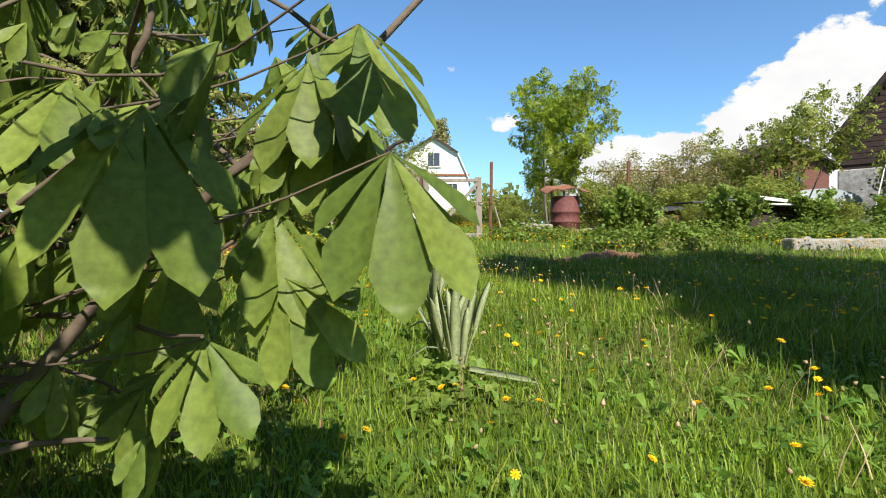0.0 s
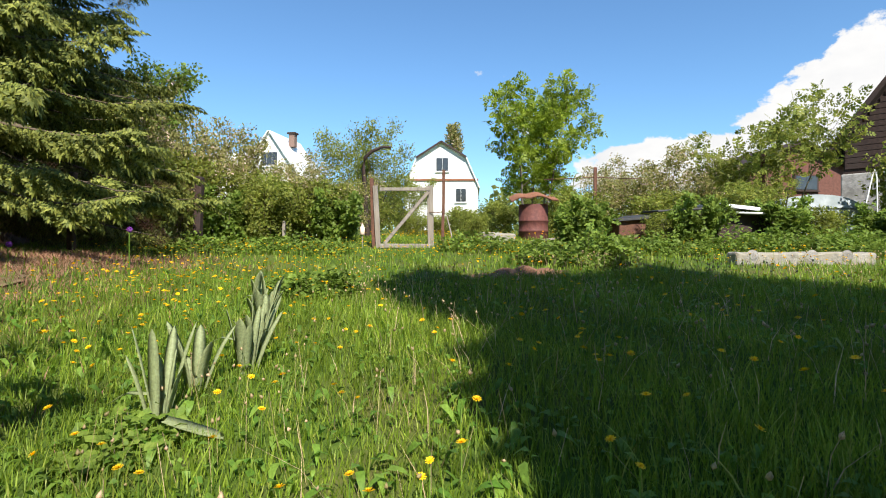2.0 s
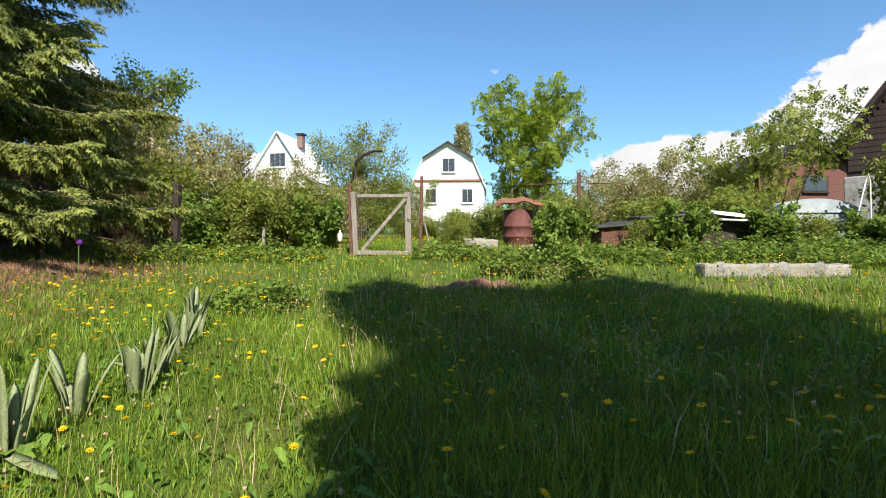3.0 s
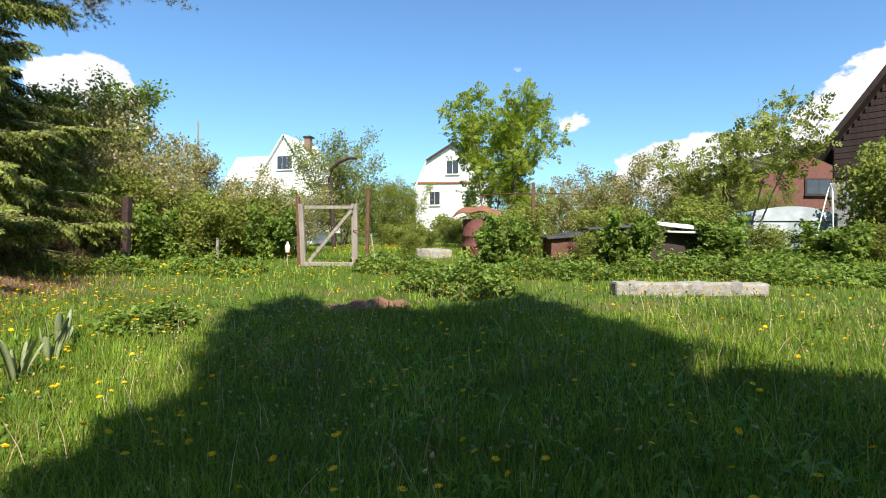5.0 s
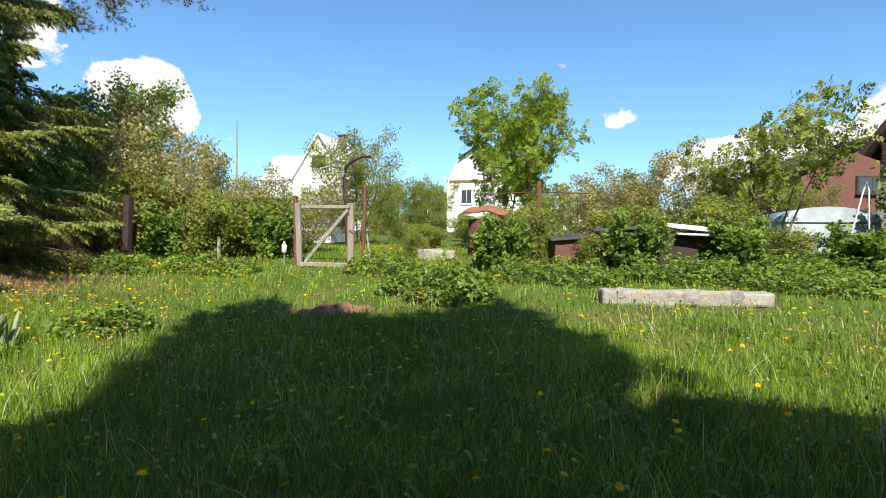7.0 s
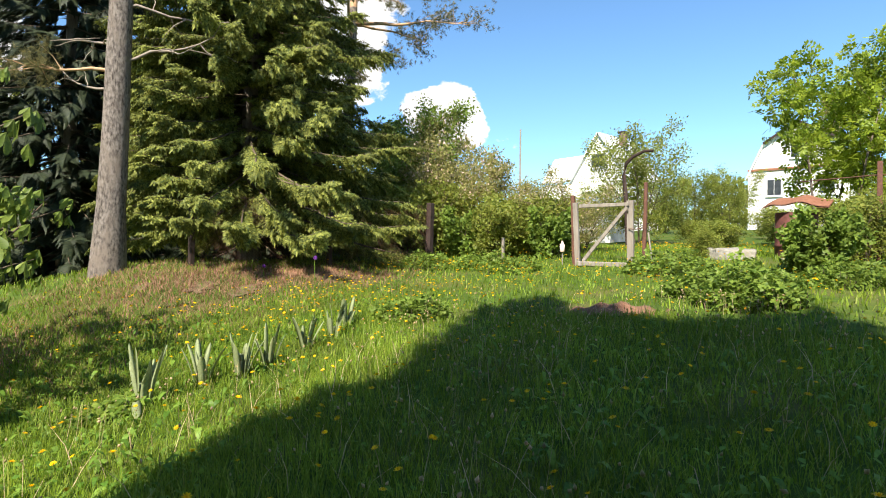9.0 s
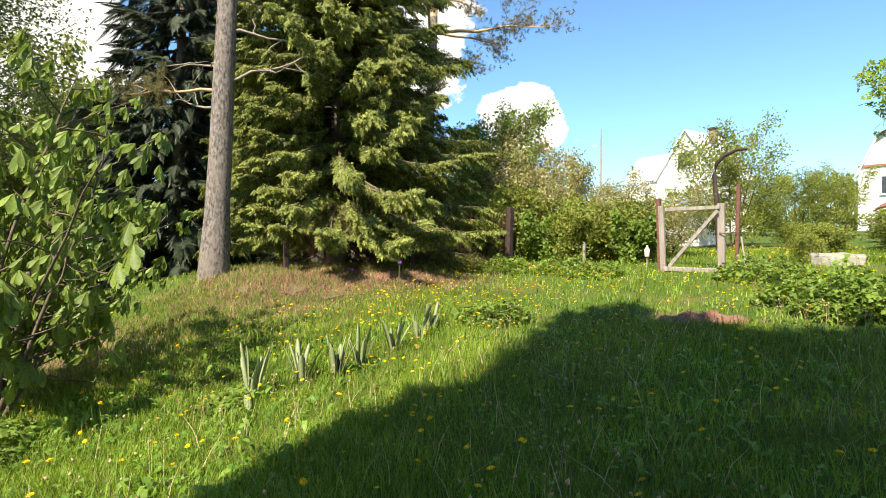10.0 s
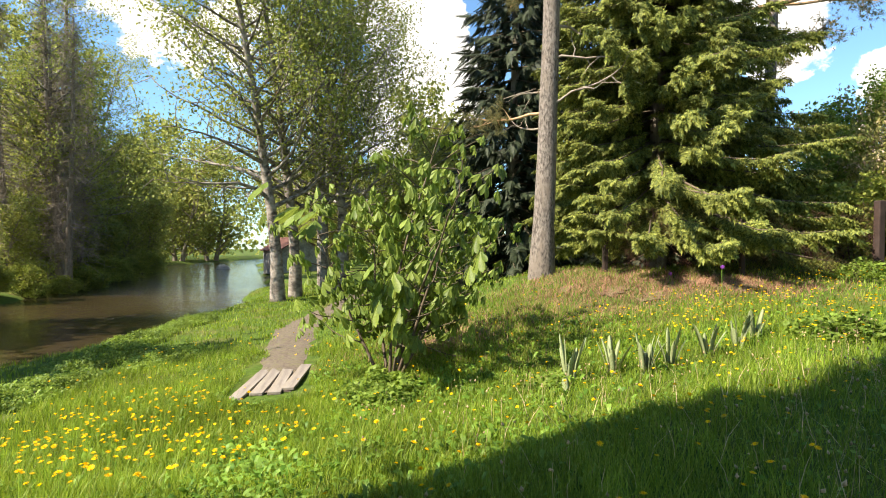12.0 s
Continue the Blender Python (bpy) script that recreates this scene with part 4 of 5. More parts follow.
# ---- gate, fence, well, garden things ----
def upright(mesh_name, x, y, top_z, w, d, mat, parent, name, lean=(0, 0), bottom=None, label=""):
    z0 = gz(x, y) - 0.15 if bottom is None else bottom
    h = top_z - z0
    me = bevel_box(mesh_name, (w, d, h), mat, min(w, d) * 0.14, 0.012, 5, x)
    return part(name, me, parent, label, pose(x, y, z0 + h / 2, lean[0], lean[1], 0))


def build_gate():
    gate = thing("garden_gate", "open-framed weathered timber garden gate with diagonal brace", "gate")
    zb = gz(-0.4, 14.5)
    upright("stile", -0.43, 14.48, 3.3, 0.13, 0.1, M_WOODGREY, gate, "stile", (0, -3))
    upright("stile", 0.97, 14.55, 3.3, 0.16, 0.1, M_WOODGREY, gate, "stile", (0, -1))
    part("top_rail", bevel_box("rail", (1.3, 0.06, 0.09), M_WOODGREY, 0.01, 0.008, 4), gate, "", pose(0.3, 14.47, 3.2, 0, 0, 0))
    ln = math.hypot(1.15, 1.35)
    part("brace", bevel_box("brace", (ln, 0.05, 0.09), M_WOODGREY, 0.01, 0.008, 4), gate, "", pose(0.35, 14.42, 2.45, 0, -math.degrees(math.atan2(1.35, 1.15)), 0))
    part("sill", bevel_box("sill", (1.4, 0.16, 0.12), M_WOODGREY, 0.02, 0.012, 4), gate, "", pose(0.35, 14.4, gz(0.3, 14.4) + 0.05, 0, 0, 0))
    wire = Build()
    wire.tube([(0.95, 14.47, 2.6), (1.15, 14.4, 2.58), (1.32, 14.5, 2.62)], 0.012, 5)
    part("wire_tie", wire.mesh("wire_tie", M_RUST), gate)
    posts = [(-0.55, 14.55, 3.5, 0.1, -2, M_RUST, "rusty reddish steel gate post"), (1.3, 14.6, 3.72, 0.08, 1, M_RUST, "thin rusty steel post beside the gate")]
    for x, y, top, w, ln, mat, lab in posts:
        p = thing("fence_post", lab, "post", group="gate posts")
        upright("post", x, y, top, w, w, mat, p, "shaft", (0, ln))
    hook = thing("bent_post", "dark crooked post with a bent top behind the gate", "post")
    b = Build()
    b.tube([(-2.2, 22.4, gz(-2.2, 22.4) - 0.1), (-2.3, 22.4, 4.0), (-2.4, 22.4, 5.0), (-2.32, 22.4, 5.45), (-2.05, 22.4, 5.7), (-1.6, 22.4, 5.88), (-1.25, 22.4, 5.86)], [0.1, 0.09, 0.08, 0.08, 0.07, 0.06, 0.05], 8)
    part("shaft", b.mesh("shaft", M_BROWN, True), hook)
    prop = thing("leaning_stick", "thin grey stick leaning on the gate post", "stick")
    b = Build()
    b.tube([(1.62, 14.3, gz(1.6, 14.3) - 0.02), (1.4, 14.55, 2.5)], 0.02, 6)
    part("shaft", b.mesh("shaft", M_WOODGREY, True), prop)
    pot = thing("hanging_jar", "small pale plastic bottle hung by the gate post", "bottle")
    b = Build()
    b.tube([(-0.8, 14.4, 2.0), (-0.8, 14.4, 2.02), (-0.8, 14.4, 2.2), (-0.8, 14.4, 2.24), (-0.8, 14.4, 2.3)], [0.04, 0.065, 0.065, 0.03, 0.02], 10)
    part("body", b.mesh("body", material("pale pink plastic", (0.75, 0.55, 0.45), (0.8, 0.62, 0.52), 3.0, 0.5, bump=0.1), True), pot)
    b = Build()
    b.tube([(-0.8, 14.4, gz(-0.8, 14.4) - 0.05), (-0.8, 14.4, 2.05)], 0.015, 5)
    part("stake", b.mesh("stake", M_WOODGREY), pot)


def build_fence():
    fence = thing("net_fence", "old chain-link net fence with dark timber posts", "fence")
    for x, y, top, w in ((-4.72, 13.5, 3.42, 0.18), (-5.75, 10.6, 3.1, 0.12), (-6.9, 7.4, 3.0, 0.12), (-3.1, 15.0, 2.4, 0.07)):
        upright("post", x, y, top, w, w, M_BROWN if w > 0.1 else M_WOODGREY, fence, "post", (0, 1.5))
    net = Build()
    ax, ay, bx, by = -6.9, 7.4, -4.72, 13.45
    run, tall, mesh = math.hypot(bx - ax, by - ay), 1.75, 0.075
    for s in (-1, 1):
        for i in range(int((run + tall) / mesh)):
            ua = i * mesh - (tall if s > 0 else 0)
            lo, hi = max(0.0, -ua if s > 0 else ua - run), min(tall, run - ua if s > 0 else ua)
            if hi - lo < 0.05:
                continue
            p = []
            for h in (lo, (lo + hi) / 2, hi):
                f = (ua + s * h) / run
                x, y = ax + (bx - ax) * f, ay + (by - ay) * f
                p.append(np.array([x, y, gz(x, y) + h]))
            net.tube(p, 0.002, 3)
    part("wire_net", net.mesh("wire_net", M_RUST), fence)
    post = thing("rusty_post", "rusty steel angle post with a wire", "post", group="rusty posts")
    upright("post", 5.66, 16.4, 4.05, 0.1, 0.08, M_RUST, post, "shaft")
    b = Build()
    b.tube([(5.66, 16.4, 3.75), (7.0, 16.4, 3.7)], 0.012, 4)
    b.tube([(5.66, 16.4, 3.75), (4.2, 16.6, 3.72)], 0.012, 4)
    part("wire", b.mesh("wire", M_RUST), post)
    post = thing("rusty_post", "rusty steel post standing among bushes", "post", group="rusty posts")
    upright("post", 11.9, 19.2, 4.9, 0.12, 0.1, M_RUST, post, "shaft")


def build_well():
    well = thing("well", "round red-brown well with a rusty sheet roof", "well")
    x, y = 4.0, 17.6
    z = gz(x, y)
    b = Build()
    b.tube([(x, y, z - 0.1), (x, y, z + 0.28), (x, y, z + 0.3), (x, y, z + 0.34), (x, y, z + 0.6), (x, y, z + 0.62), (x, y, z + 0.66), (x, y, 3.05)],
           [0.46, 0.46, 0.485, 0.46, 0.46, 0.485, 0.46, 0.46], 28)
    part("drum", b.mesh("drum", M_WELL, True), well)
    roof = Build()
    n = 14
    u = np.linspace(-1, 1, n)
    for k in (0, 1):
        zz = 3.12 + 0.14 * (1 - u ** 2) + 0.03 * np.sin(7 * u) - 0.03 * k
        V = np.concatenate([np.c_[x + 0.72 * u, np.full(n, y - 0.62), zz], np.c_[x + 0.72 * u, np.full(n, y + 0.62), zz + 0.26]])
        roof.add(V, [(i, i + 1, i + 1 + n, i + n) for i in range(n - 1)])
    part("roof", roof.mesh("roof", M_RUSTR), well, "curled rusty sheet roof")
    slab = thing("concrete_slab", "pale broken concrete slab by the well", "slab")
    part("body", bevel_box("slab", (1.1, 0.7, 0.3), M_CONC, 0.05, 0.06, 4, 5), slab, "", pose(2.75, 16.6, gz(2.75, 16.6) + 0.1, 4, 3, 10))
    plank = thing("loose_plank", "old grey plank lying by the well", "plank")
    part("body", bevel_box("plank", (1.6, 0.2, 0.06), M_WOODGREY, 0.01, 0.01, 5), plank, "", pose(4.6, 16.6, gz(4.6, 16.6) + 0.12, 0, -6, 20))


def build_beam():
    beam = thing("concrete_beam", "weathered pale concrete beam lying in the grass", "beam")
    me = bevel_box("beam", (2.65, 0.32, 0.25), M_CONC, 0.045, 0.035, 16, 9)
    part("body", me, beam, "", pose(8.1, 10.72, gz(8.1, 10.7) + 0.12, 0, 0, 5))
    for u in (-1.0, 0.1, 0.75):
        knot = Build()
        knot.tube([(8.1 + u, 10.72 - 0.165 + 0.085 * u, gz(8.1, 10.7) + 0.18), (8.1 + u, 10.72 - 0.178 + 0.085 * u, gz(8.1, 10.7) + 0.18)], [0.11, 0.06], 12)
        part("cast_boss", knot.mesh("cast_boss", M_STONE, True), beam)


def house_shell(name, label, m, profile, depth, wall_mat, roof_mat, over=0.35, thick=0.14):
    """A house whose gable (its outline from left eave foot to right) faces -y; walls closed, roof slabs with overhang."""
    h = thing(name, label, "house", m)
    pts = list(profile)
    n = len(pts)
    b = Build()
    v = [(x, 0, z) for x, z in pts] + [(x, depth, z) for x, z in pts]
    b.add(v, [(i, i + n, (i + 1) % n + n, (i + 1) % n) for i in range(n)])
    me = bpy.data.meshes.new("wall")
    faces = [tuple(range(n))[::-1], tuple(range(n, 2 * n))] + [(i, (i + 1) % n, (i + 1) % n + n, i + n) for i in range(n) if i in (0, n - 1, n - 2)]
    me.from_pydata(v, [], faces)
    me.materials.append(wall_mat)
    part("wall", me, h)
    for i in range(1, n - 2):
        (xa, za), (xb, zb) = pts[i], pts[i + 1]
        ln = math.hypot(xb - xa, zb - za)
        ang = math.degrees(math.atan2(zb - za, xb - xa))
        extra = over if i in (1, n - 3) else 0.06
        shift = (-extra / 2 if xb > xa and i == 1 else extra / 2 if i == n - 3 else 0)
        slab = bevel_box("roof", (ln + extra, depth + 2 * over, thick), roof_mat, 0.02)
        ca, sa = math.cos(radians(ang)), math.sin(radians(ang))
        part("roof", slab, h, "", pose((xa + xb) / 2 + shift * ca - sa * thick * 0.55, depth / 2, (za + zb) / 2 + shift * sa + ca * thick * 0.55, 0, -ang, 0))
    return h


def window(h, x, z, w, ht, y=-0.04, bars=1, frame_mat=None):
    fr = bevel_box("window", (w + 0.2, 0.1, ht + 0.2), frame_mat or M_WHITE, 0.02)
    win = part("window", fr, h, "", pose(x, y, z))
    pw = w / (bars + 1) - 0.03
    for i in range(bars + 1):
        part("pane", bevel_box("pane", (pw, 0.04, ht), M_GLASS, 0), win, "", pose(-w / 2 + (i + 0.5) * w / (bars + 1), -0.045, 0))
    part("sill", bevel_box("sill", (w + 0.3, 0.16, 0.06), frame_mat or M_WHITE, 0.01), win, "", pose(0, -0.06, -ht / 2 - 0.13))
    return win


def build_houses():
    zb = 4.6
    h = house_shell("white_house", "white gambrel-roofed house with dark upper window", pose(-1.1, 58, zb, 0, 0, 0),
                    [(-3.9, -1.5), (-3.9, 4.1), (-2.6, 7.1), (0, 8.75), (2.6, 7.1), (3.9, 4.1), (3.9, -1.5)], 9, M_WHITE, M_TIN, 0.3, 0.12)
    window(h, 0.1, 6.4, 1.3, 1.4)
    window(h, -1.8, 3.1, 1.1, 1.4)
    window(h, 2.1, 3.1, 1.1, 1.4)
    part("string_course", bevel_box("string_course", (7.9, 0.16, 0.22), M_RUSTR, 0.02), h, "brick-red band between the storeys", pose(0, -0.06, 4.75))
    for k in (-1, 1):
        part("verge_board", bevel_box("verge_board", (3.2, 0.1, 0.2), M_BROWN, 0.01), h, "dark verge board", pose(k * 1.33, -0.36, 7.98, 0, k * 32.4, 0))
    h = house_shell("white_cottage", "white steep-gabled house with pale sheet roof and chimney", pose(-20.6, 60, 4.8, 0, 0, -8),
                    [(-3.6, -1.5), (-3.6, 5.2), (0, 10.4), (3.6, 5.2), (3.6, -1.5)], 7, M_WHITE, M_TIN, 0.4, 0.16)
    window(h, 0.0, 7.3, 1.9, 1.5, bars=2)
    window(h, -1.6, 3.0, 1.2, 1.5)
    wing = bevel_box("wing", (7.2, 6.0, 6.2), M_WHITE, 0.03)
    part("wall", wing, h, "", pose(-6.0, 4.5, 2.0))
    part("roof", bevel_box("roof", (7.6, 4.4, 0.16), M_TIN, 0.02), h, "", pose(-5.6, 2.9, 7.2, 52, 0, 0))
    ch = bevel_box("chimney", (0.7, 0.7, 1.5), material("chimney brick", (0.16, 0.1, 0.08), (0.22, 0.15, 0.12), 8.0, 0.9), 0.02)
    chim = part("chimney", ch, h, "", pose(1.3, 3.0, 9.9))
    part("cap", bevel_box("cap", (1.0, 1.0, 0.2), M_BROWN, 0.02), chim, "dark chimney cap", pose(0, 0, 0.85))
    # the dark house on the east side
    h = house_shell("dark_house", "dark brown boarded house with steep overhanging gable roof", pose(19.9, 22.4, 2.8, 0, 0, -42),
                    [(-2.7, -1), (-2.7, 3.5), (0, 7.2), (2.7, 3.5), (2.7, -1)], 9, M_BROWN, M_BROWN, 0.6, 0.2)
    part("foundation", bevel_box("foundation", (5.6, 9.2, 3.4), M_STONE, 0.05, 0.03, 4), h, "grey rubble stone lower wall", pose(0, 4.5, 0.4))
    for k in range(18):
        part("board", bevel_box("board", (5.3 * (1 - max(0, (2.5 + k * 0.24 - 3.5) / 3.7)), 0.04, 0.22), M_BROWN, 0.008), h, "", pose(0, -0.035, 2.4 + k * 0.24))
    h = house_shell("red_cabin", "red-brown timber cabin with a low roof", pose(24.2, 38, 4.4, 0, 0, 10),
                    [(-3.6, -1), (-3.6, 2.9), (0, 4.6), (3.6, 2.9), (3.6, -1)], 6, M_RED, M_BROWN, 0.6, 0.15)
    window(h, 0.5, 1.9, 1.6, 0.9, frame_mat=M_BROWN)
    h = house_shell("river_hut", "small red hut with a grey base beyond the birches", pose(-52, -8.5, 0.6, 0, 0, -60),
                    [(-2.0, -1), (-2.0, 1.5), (0, 2.7), (2.0, 1.5), (2.0, -1)], 5, M_STONE, M_RED, 0.3, 0.1)
    pole = thing("utility_pole", "distant grey timber utility pole", "pole")
    b = Build()
    b.tube([(-32.5, 62, 4.0), (-32.5, 62, 17.6)], [0.14, 0.1], 8)
    part("shaft", b.mesh("shaft", M_WOODGREY, True), pole)


def build_clutter():
    # covered stack of things behind the bushes
    stack = thing("covered_stack", "low covered stack with pale sheets and dark boards", "junk pile")
    x, y = 8.9, 15.5
    z = gz(x, y)
    part("body", bevel_box("body", (2.3, 1.2, 0.9), M_BROWN, 0.04, 0.05, 5), stack, "", pose(x, y, z + 0.4, 0, 0, 4))
    part("sheet", bevel_box("sheet", (1.0, 1.3, 0.08), M_PLASTIC, 0.02, 0.06, 4, 3), stack, "crumpled white sheet", pose(x + 0.1, y, z + 1.05, 5, 6, 8))
    part("board", bevel_box("board", (1.8, 1.2, 0.06), M_BLACK, 0.02, 0.04, 4), stack, "dark roofing sheet", pose(x - 1.0, y + 0.2, z + 1.0, 3, -4, 0))
    part("board", bevel_box("board", (1.1, 1.3, 0.05), M_TIN, 0.02, 0.02, 4), stack, "pale board", pose(x + 0.5, y - 0.2, z + 0.82, 0, 2, 0))
    heap = thing("scrap_heap", "heap of rusty scrap and grey stones under a dark lid", "junk pile")
    x, y = 6.4, 15.9
    z = gz(x, y)
    part("box", bevel_box("box", (0.8, 0.7, 0.6), M_RUST, 0.03, 0.04, 4), heap, "", pose(x, y, z + 0.35, 0, 0, 15))
    part("lid", bevel_box("lid", (1.2, 0.9, 0.06), M_BLACK, 0.01, 0.06, 4), heap, "dark sagging lid", pose(x + 0.1, y, z + 0.68, 4, -9, 10))
    part("stone", bevel_box("stone", (0.9, 0.6, 0.7), M_STONE, 0.2, 0.1, 3, 2), heap, "grey stone slab", pose(x + 0.95, y - 0.5, z + 0.25, 12, 10, 30))
    green = thing("greenhouse", "small film-covered greenhouse with a pale bluish top", "greenhouse")
    x, y = 14.6, 22.0
    z = gz(x, y)
    n = 13
    th = np.linspace(0, math.pi, n)
    b = Build()
    V = np.concatenate([np.c_[x - 1.5 * np.cos(th), np.full(n, y + d), z + 1.0 + 0.5 * np.sin(th)] for d in (-1.4, 1.6)])
    b.add(V, [(i, i + 1, i + 1 + n, i + n) for i in range(n - 1)])
    part("cover", b.mesh("cover", M_FILM, True), green)
    for d in (-1.4, 1.6):
        cap = Build()
        cap.add(np.concatenate([V[:n] if d < 0 else V[n:], [[x, y + d, z + 1.0]]]), [(i, i + 1, n) for i in range(n - 1)])
        part("end_wall", cap.mesh("end_wall", M_FILM), green)
    part("side", bevel_box("side", (3.0, 2.9, 1.0), M_FILM, 0.03), green, "bluish film sides", pose(x, y + 0.1, z + 0.5))
    hoop = thing("bent_rod", "thin pale bent rod standing in the grass", "rod")
    b = Build()
    x, y = 13.3, 16.4
    z = gz(x, y)
    b.tube([(x - 0.3, y, z - 0.05), (x - 0.1, y, z + 0.8), (x + 0.15, y, z + 1.9), (x + 0.22, y, z + 2.1), (x + 0.27, y, z + 1.9), (x + 0.3, y, z + 0.1)], 0.018, 6)
    part("shaft", b.mesh("shaft", M_WHITE, True), hoop)
    shed = thing("blue_shed", "faded blue sheet-roofed shed behind the hedge", "shed")
    part("wall", bevel_box("wall", (3.4, 2.0, 2.0), M_TIN, 0.02), shed, "", pose(-6.2, 27, gz(-6.2, 27) + 0.9))
    part("roof", bevel_box("roof", (3.8, 2.6, 0.08), M_BLUE, 0.02), shed, "", pose(-6.2, 26.8, gz(-6.2, 27) + 2.0, 14, 0, 0))


def build_rock():
    rock = thing("river_rock", "dark wet boulder standing in the river current", "rock")
    b = Build()
    b.tube([(-70, -19.2, -1.2), (-70, -19.2, -0.7), (-70, -19.1, -0.4), (-70.1, -19.0, -0.2), (-70.1, -19.0, -0.14)], [1.0, 1.0, 0.85, 0.5, 0.15], 11)
    part("body", b.mesh("body", M_STONE, True), rock)


def build_boards():
    planks = thing("footbridge_planks", "short walkway of worn grey planks on the path", "planks")
    for i in range(4):
        w = 0.2
        me = bevel_box("plank", (1.9 - 0.2 * (i % 2), w, 0.05), M_PLANK, 0.008, 0.008, 5, i)
        x, y = -2.3 - 0.08 * i, -0.88 + i * 0.24
        part("plank", me, planks, "", pose(x, y, gz(x, y) + 0.05, 0, 0, -3 + 2 * (i % 3)))


# ---- meadow ----
LINE = [(0.0, 0.0), (1.5, 0.5), (3.5, 0.8), (6.0, 1.4), (7.0, 1.1)]


def walk_distance(x, y):
    best = np.full(x.shape, 1e9)
    for (ax, ay), (bx, by) in zip(LINE[:-1], LINE[1:]):
        dx, dy = bx - ax, by - ay
        u = np.clip(((x - ax) * dx + (y - ay) * dy) / (dx * dx + dy * dy), 0, 1)
        best = np.minimum(best, np.hypot(x - ax - u * dx, y - ay - u * dy))
    return best


def path_distance(x, y):
    best = np.full(x.shape, 1e9)
    for (ax, ay), (bx, by) in zip(PATH[:-1], PATH[1:]):
        dx, dy = bx - ax, by - ay
        u = np.clip(((x - ax) * dx + (y - ay) * dy) / (dx * dx + dy * dy), 0, 1)
        best = np.minimum(best, np.hypot(x - ax - u * dx, y - ay - u * dy))
    return best


def trodden(x, y):
    """Distance from the line walked between the planks and the lawn."""
    best = np.full(x.shape, 1e9)
    for (ax, ay), (bx, by) in (((-1.3, -0.6), (0.1, -0.3)), ((0.1, -0.3), (3.2, 0.25))):
        dx, dy = bx - ax, by - ay
        u = np.clip(((x - ax) * dx + (y - ay) * dy) / (dx * dx + dy * dy), 0, 1)
        best = np.minimum(best, np.hypot(x - ax - u * dx, y - ay - u * dy))
    return best


def patchy(x, y, s, seed):
    return np.sin(x * s + seed) * np.sin(y * s * 1.13 + 2 * seed) + 0.6 * np.sin(x * s * 2.3 + y * s * 1.7 + seed * 3)


def dryness(x, y):
    """1 on the dry bank at the pine's foot."""
    return 0.9 * np.exp(-(((x + 4.9) / 2.0) ** 2 + ((y - 6.6) / 2.2) ** 2)) + 0.7 * np.exp(-(((x + 3.6) / 1.6) ** 2 + ((y - 2.6) / 1.4) ** 2)) + 0.9 * np.exp(-(((x + 4.6) / 1.5) ** 2 + ((y - 9.6) / 1.6) ** 2))


def soil_spot(x, y):
    return np.exp(-(((x - 2.75) / 0.75) ** 2 + ((y - 9.3) / 0.35) ** 2)) > 0.2


def sow(n, rng, box, keep):
    x, y = rng.uniform(box[0], box[1], n), rng.uniform(box[2], box[3], n)
    ok = keep(x, y, rng.random(n)) & (river_distance(x, y) > RIVER_HALF + 0.4) & ~((np.abs(x + 2.3) < 1.0) & (np.abs(y + 0.55) < 0.62))
    return x[ok], y[ok]


def blades(name, label, mat, x, y, h, w, rng, bendy=1.0, category="grass"):
    n = len(x)
    a = rng.uniform(0, 2 * np.pi, n)
    ca, sa = np.cos(a), np.sin(a)
    rot = np.zeros((n, 3, 3))
    rot[:, 0, 0], rot[:, 0, 1], rot[:, 1, 0], rot[:, 1, 1], rot[:, 2, 2] = ca, -sa, sa, ca, 1
    lean = rng.normal(size=(n, 2)) * 0.18
    rot[:, 0, 2], rot[:, 1, 2] = lean[:, 0], lean[:, 1]
    pos = np.c_[x, y, ground_z(x, y) - 0.01]
    b = Build()
    b.scatter(BLADE_V, BLADE_F3, pos, rot, np.c_[w, h * rng.uniform(0.3, 1.3, n) * bendy, h])
    return thing(name, label, category, kind="stuff", mesh=b.mesh(name, mat))


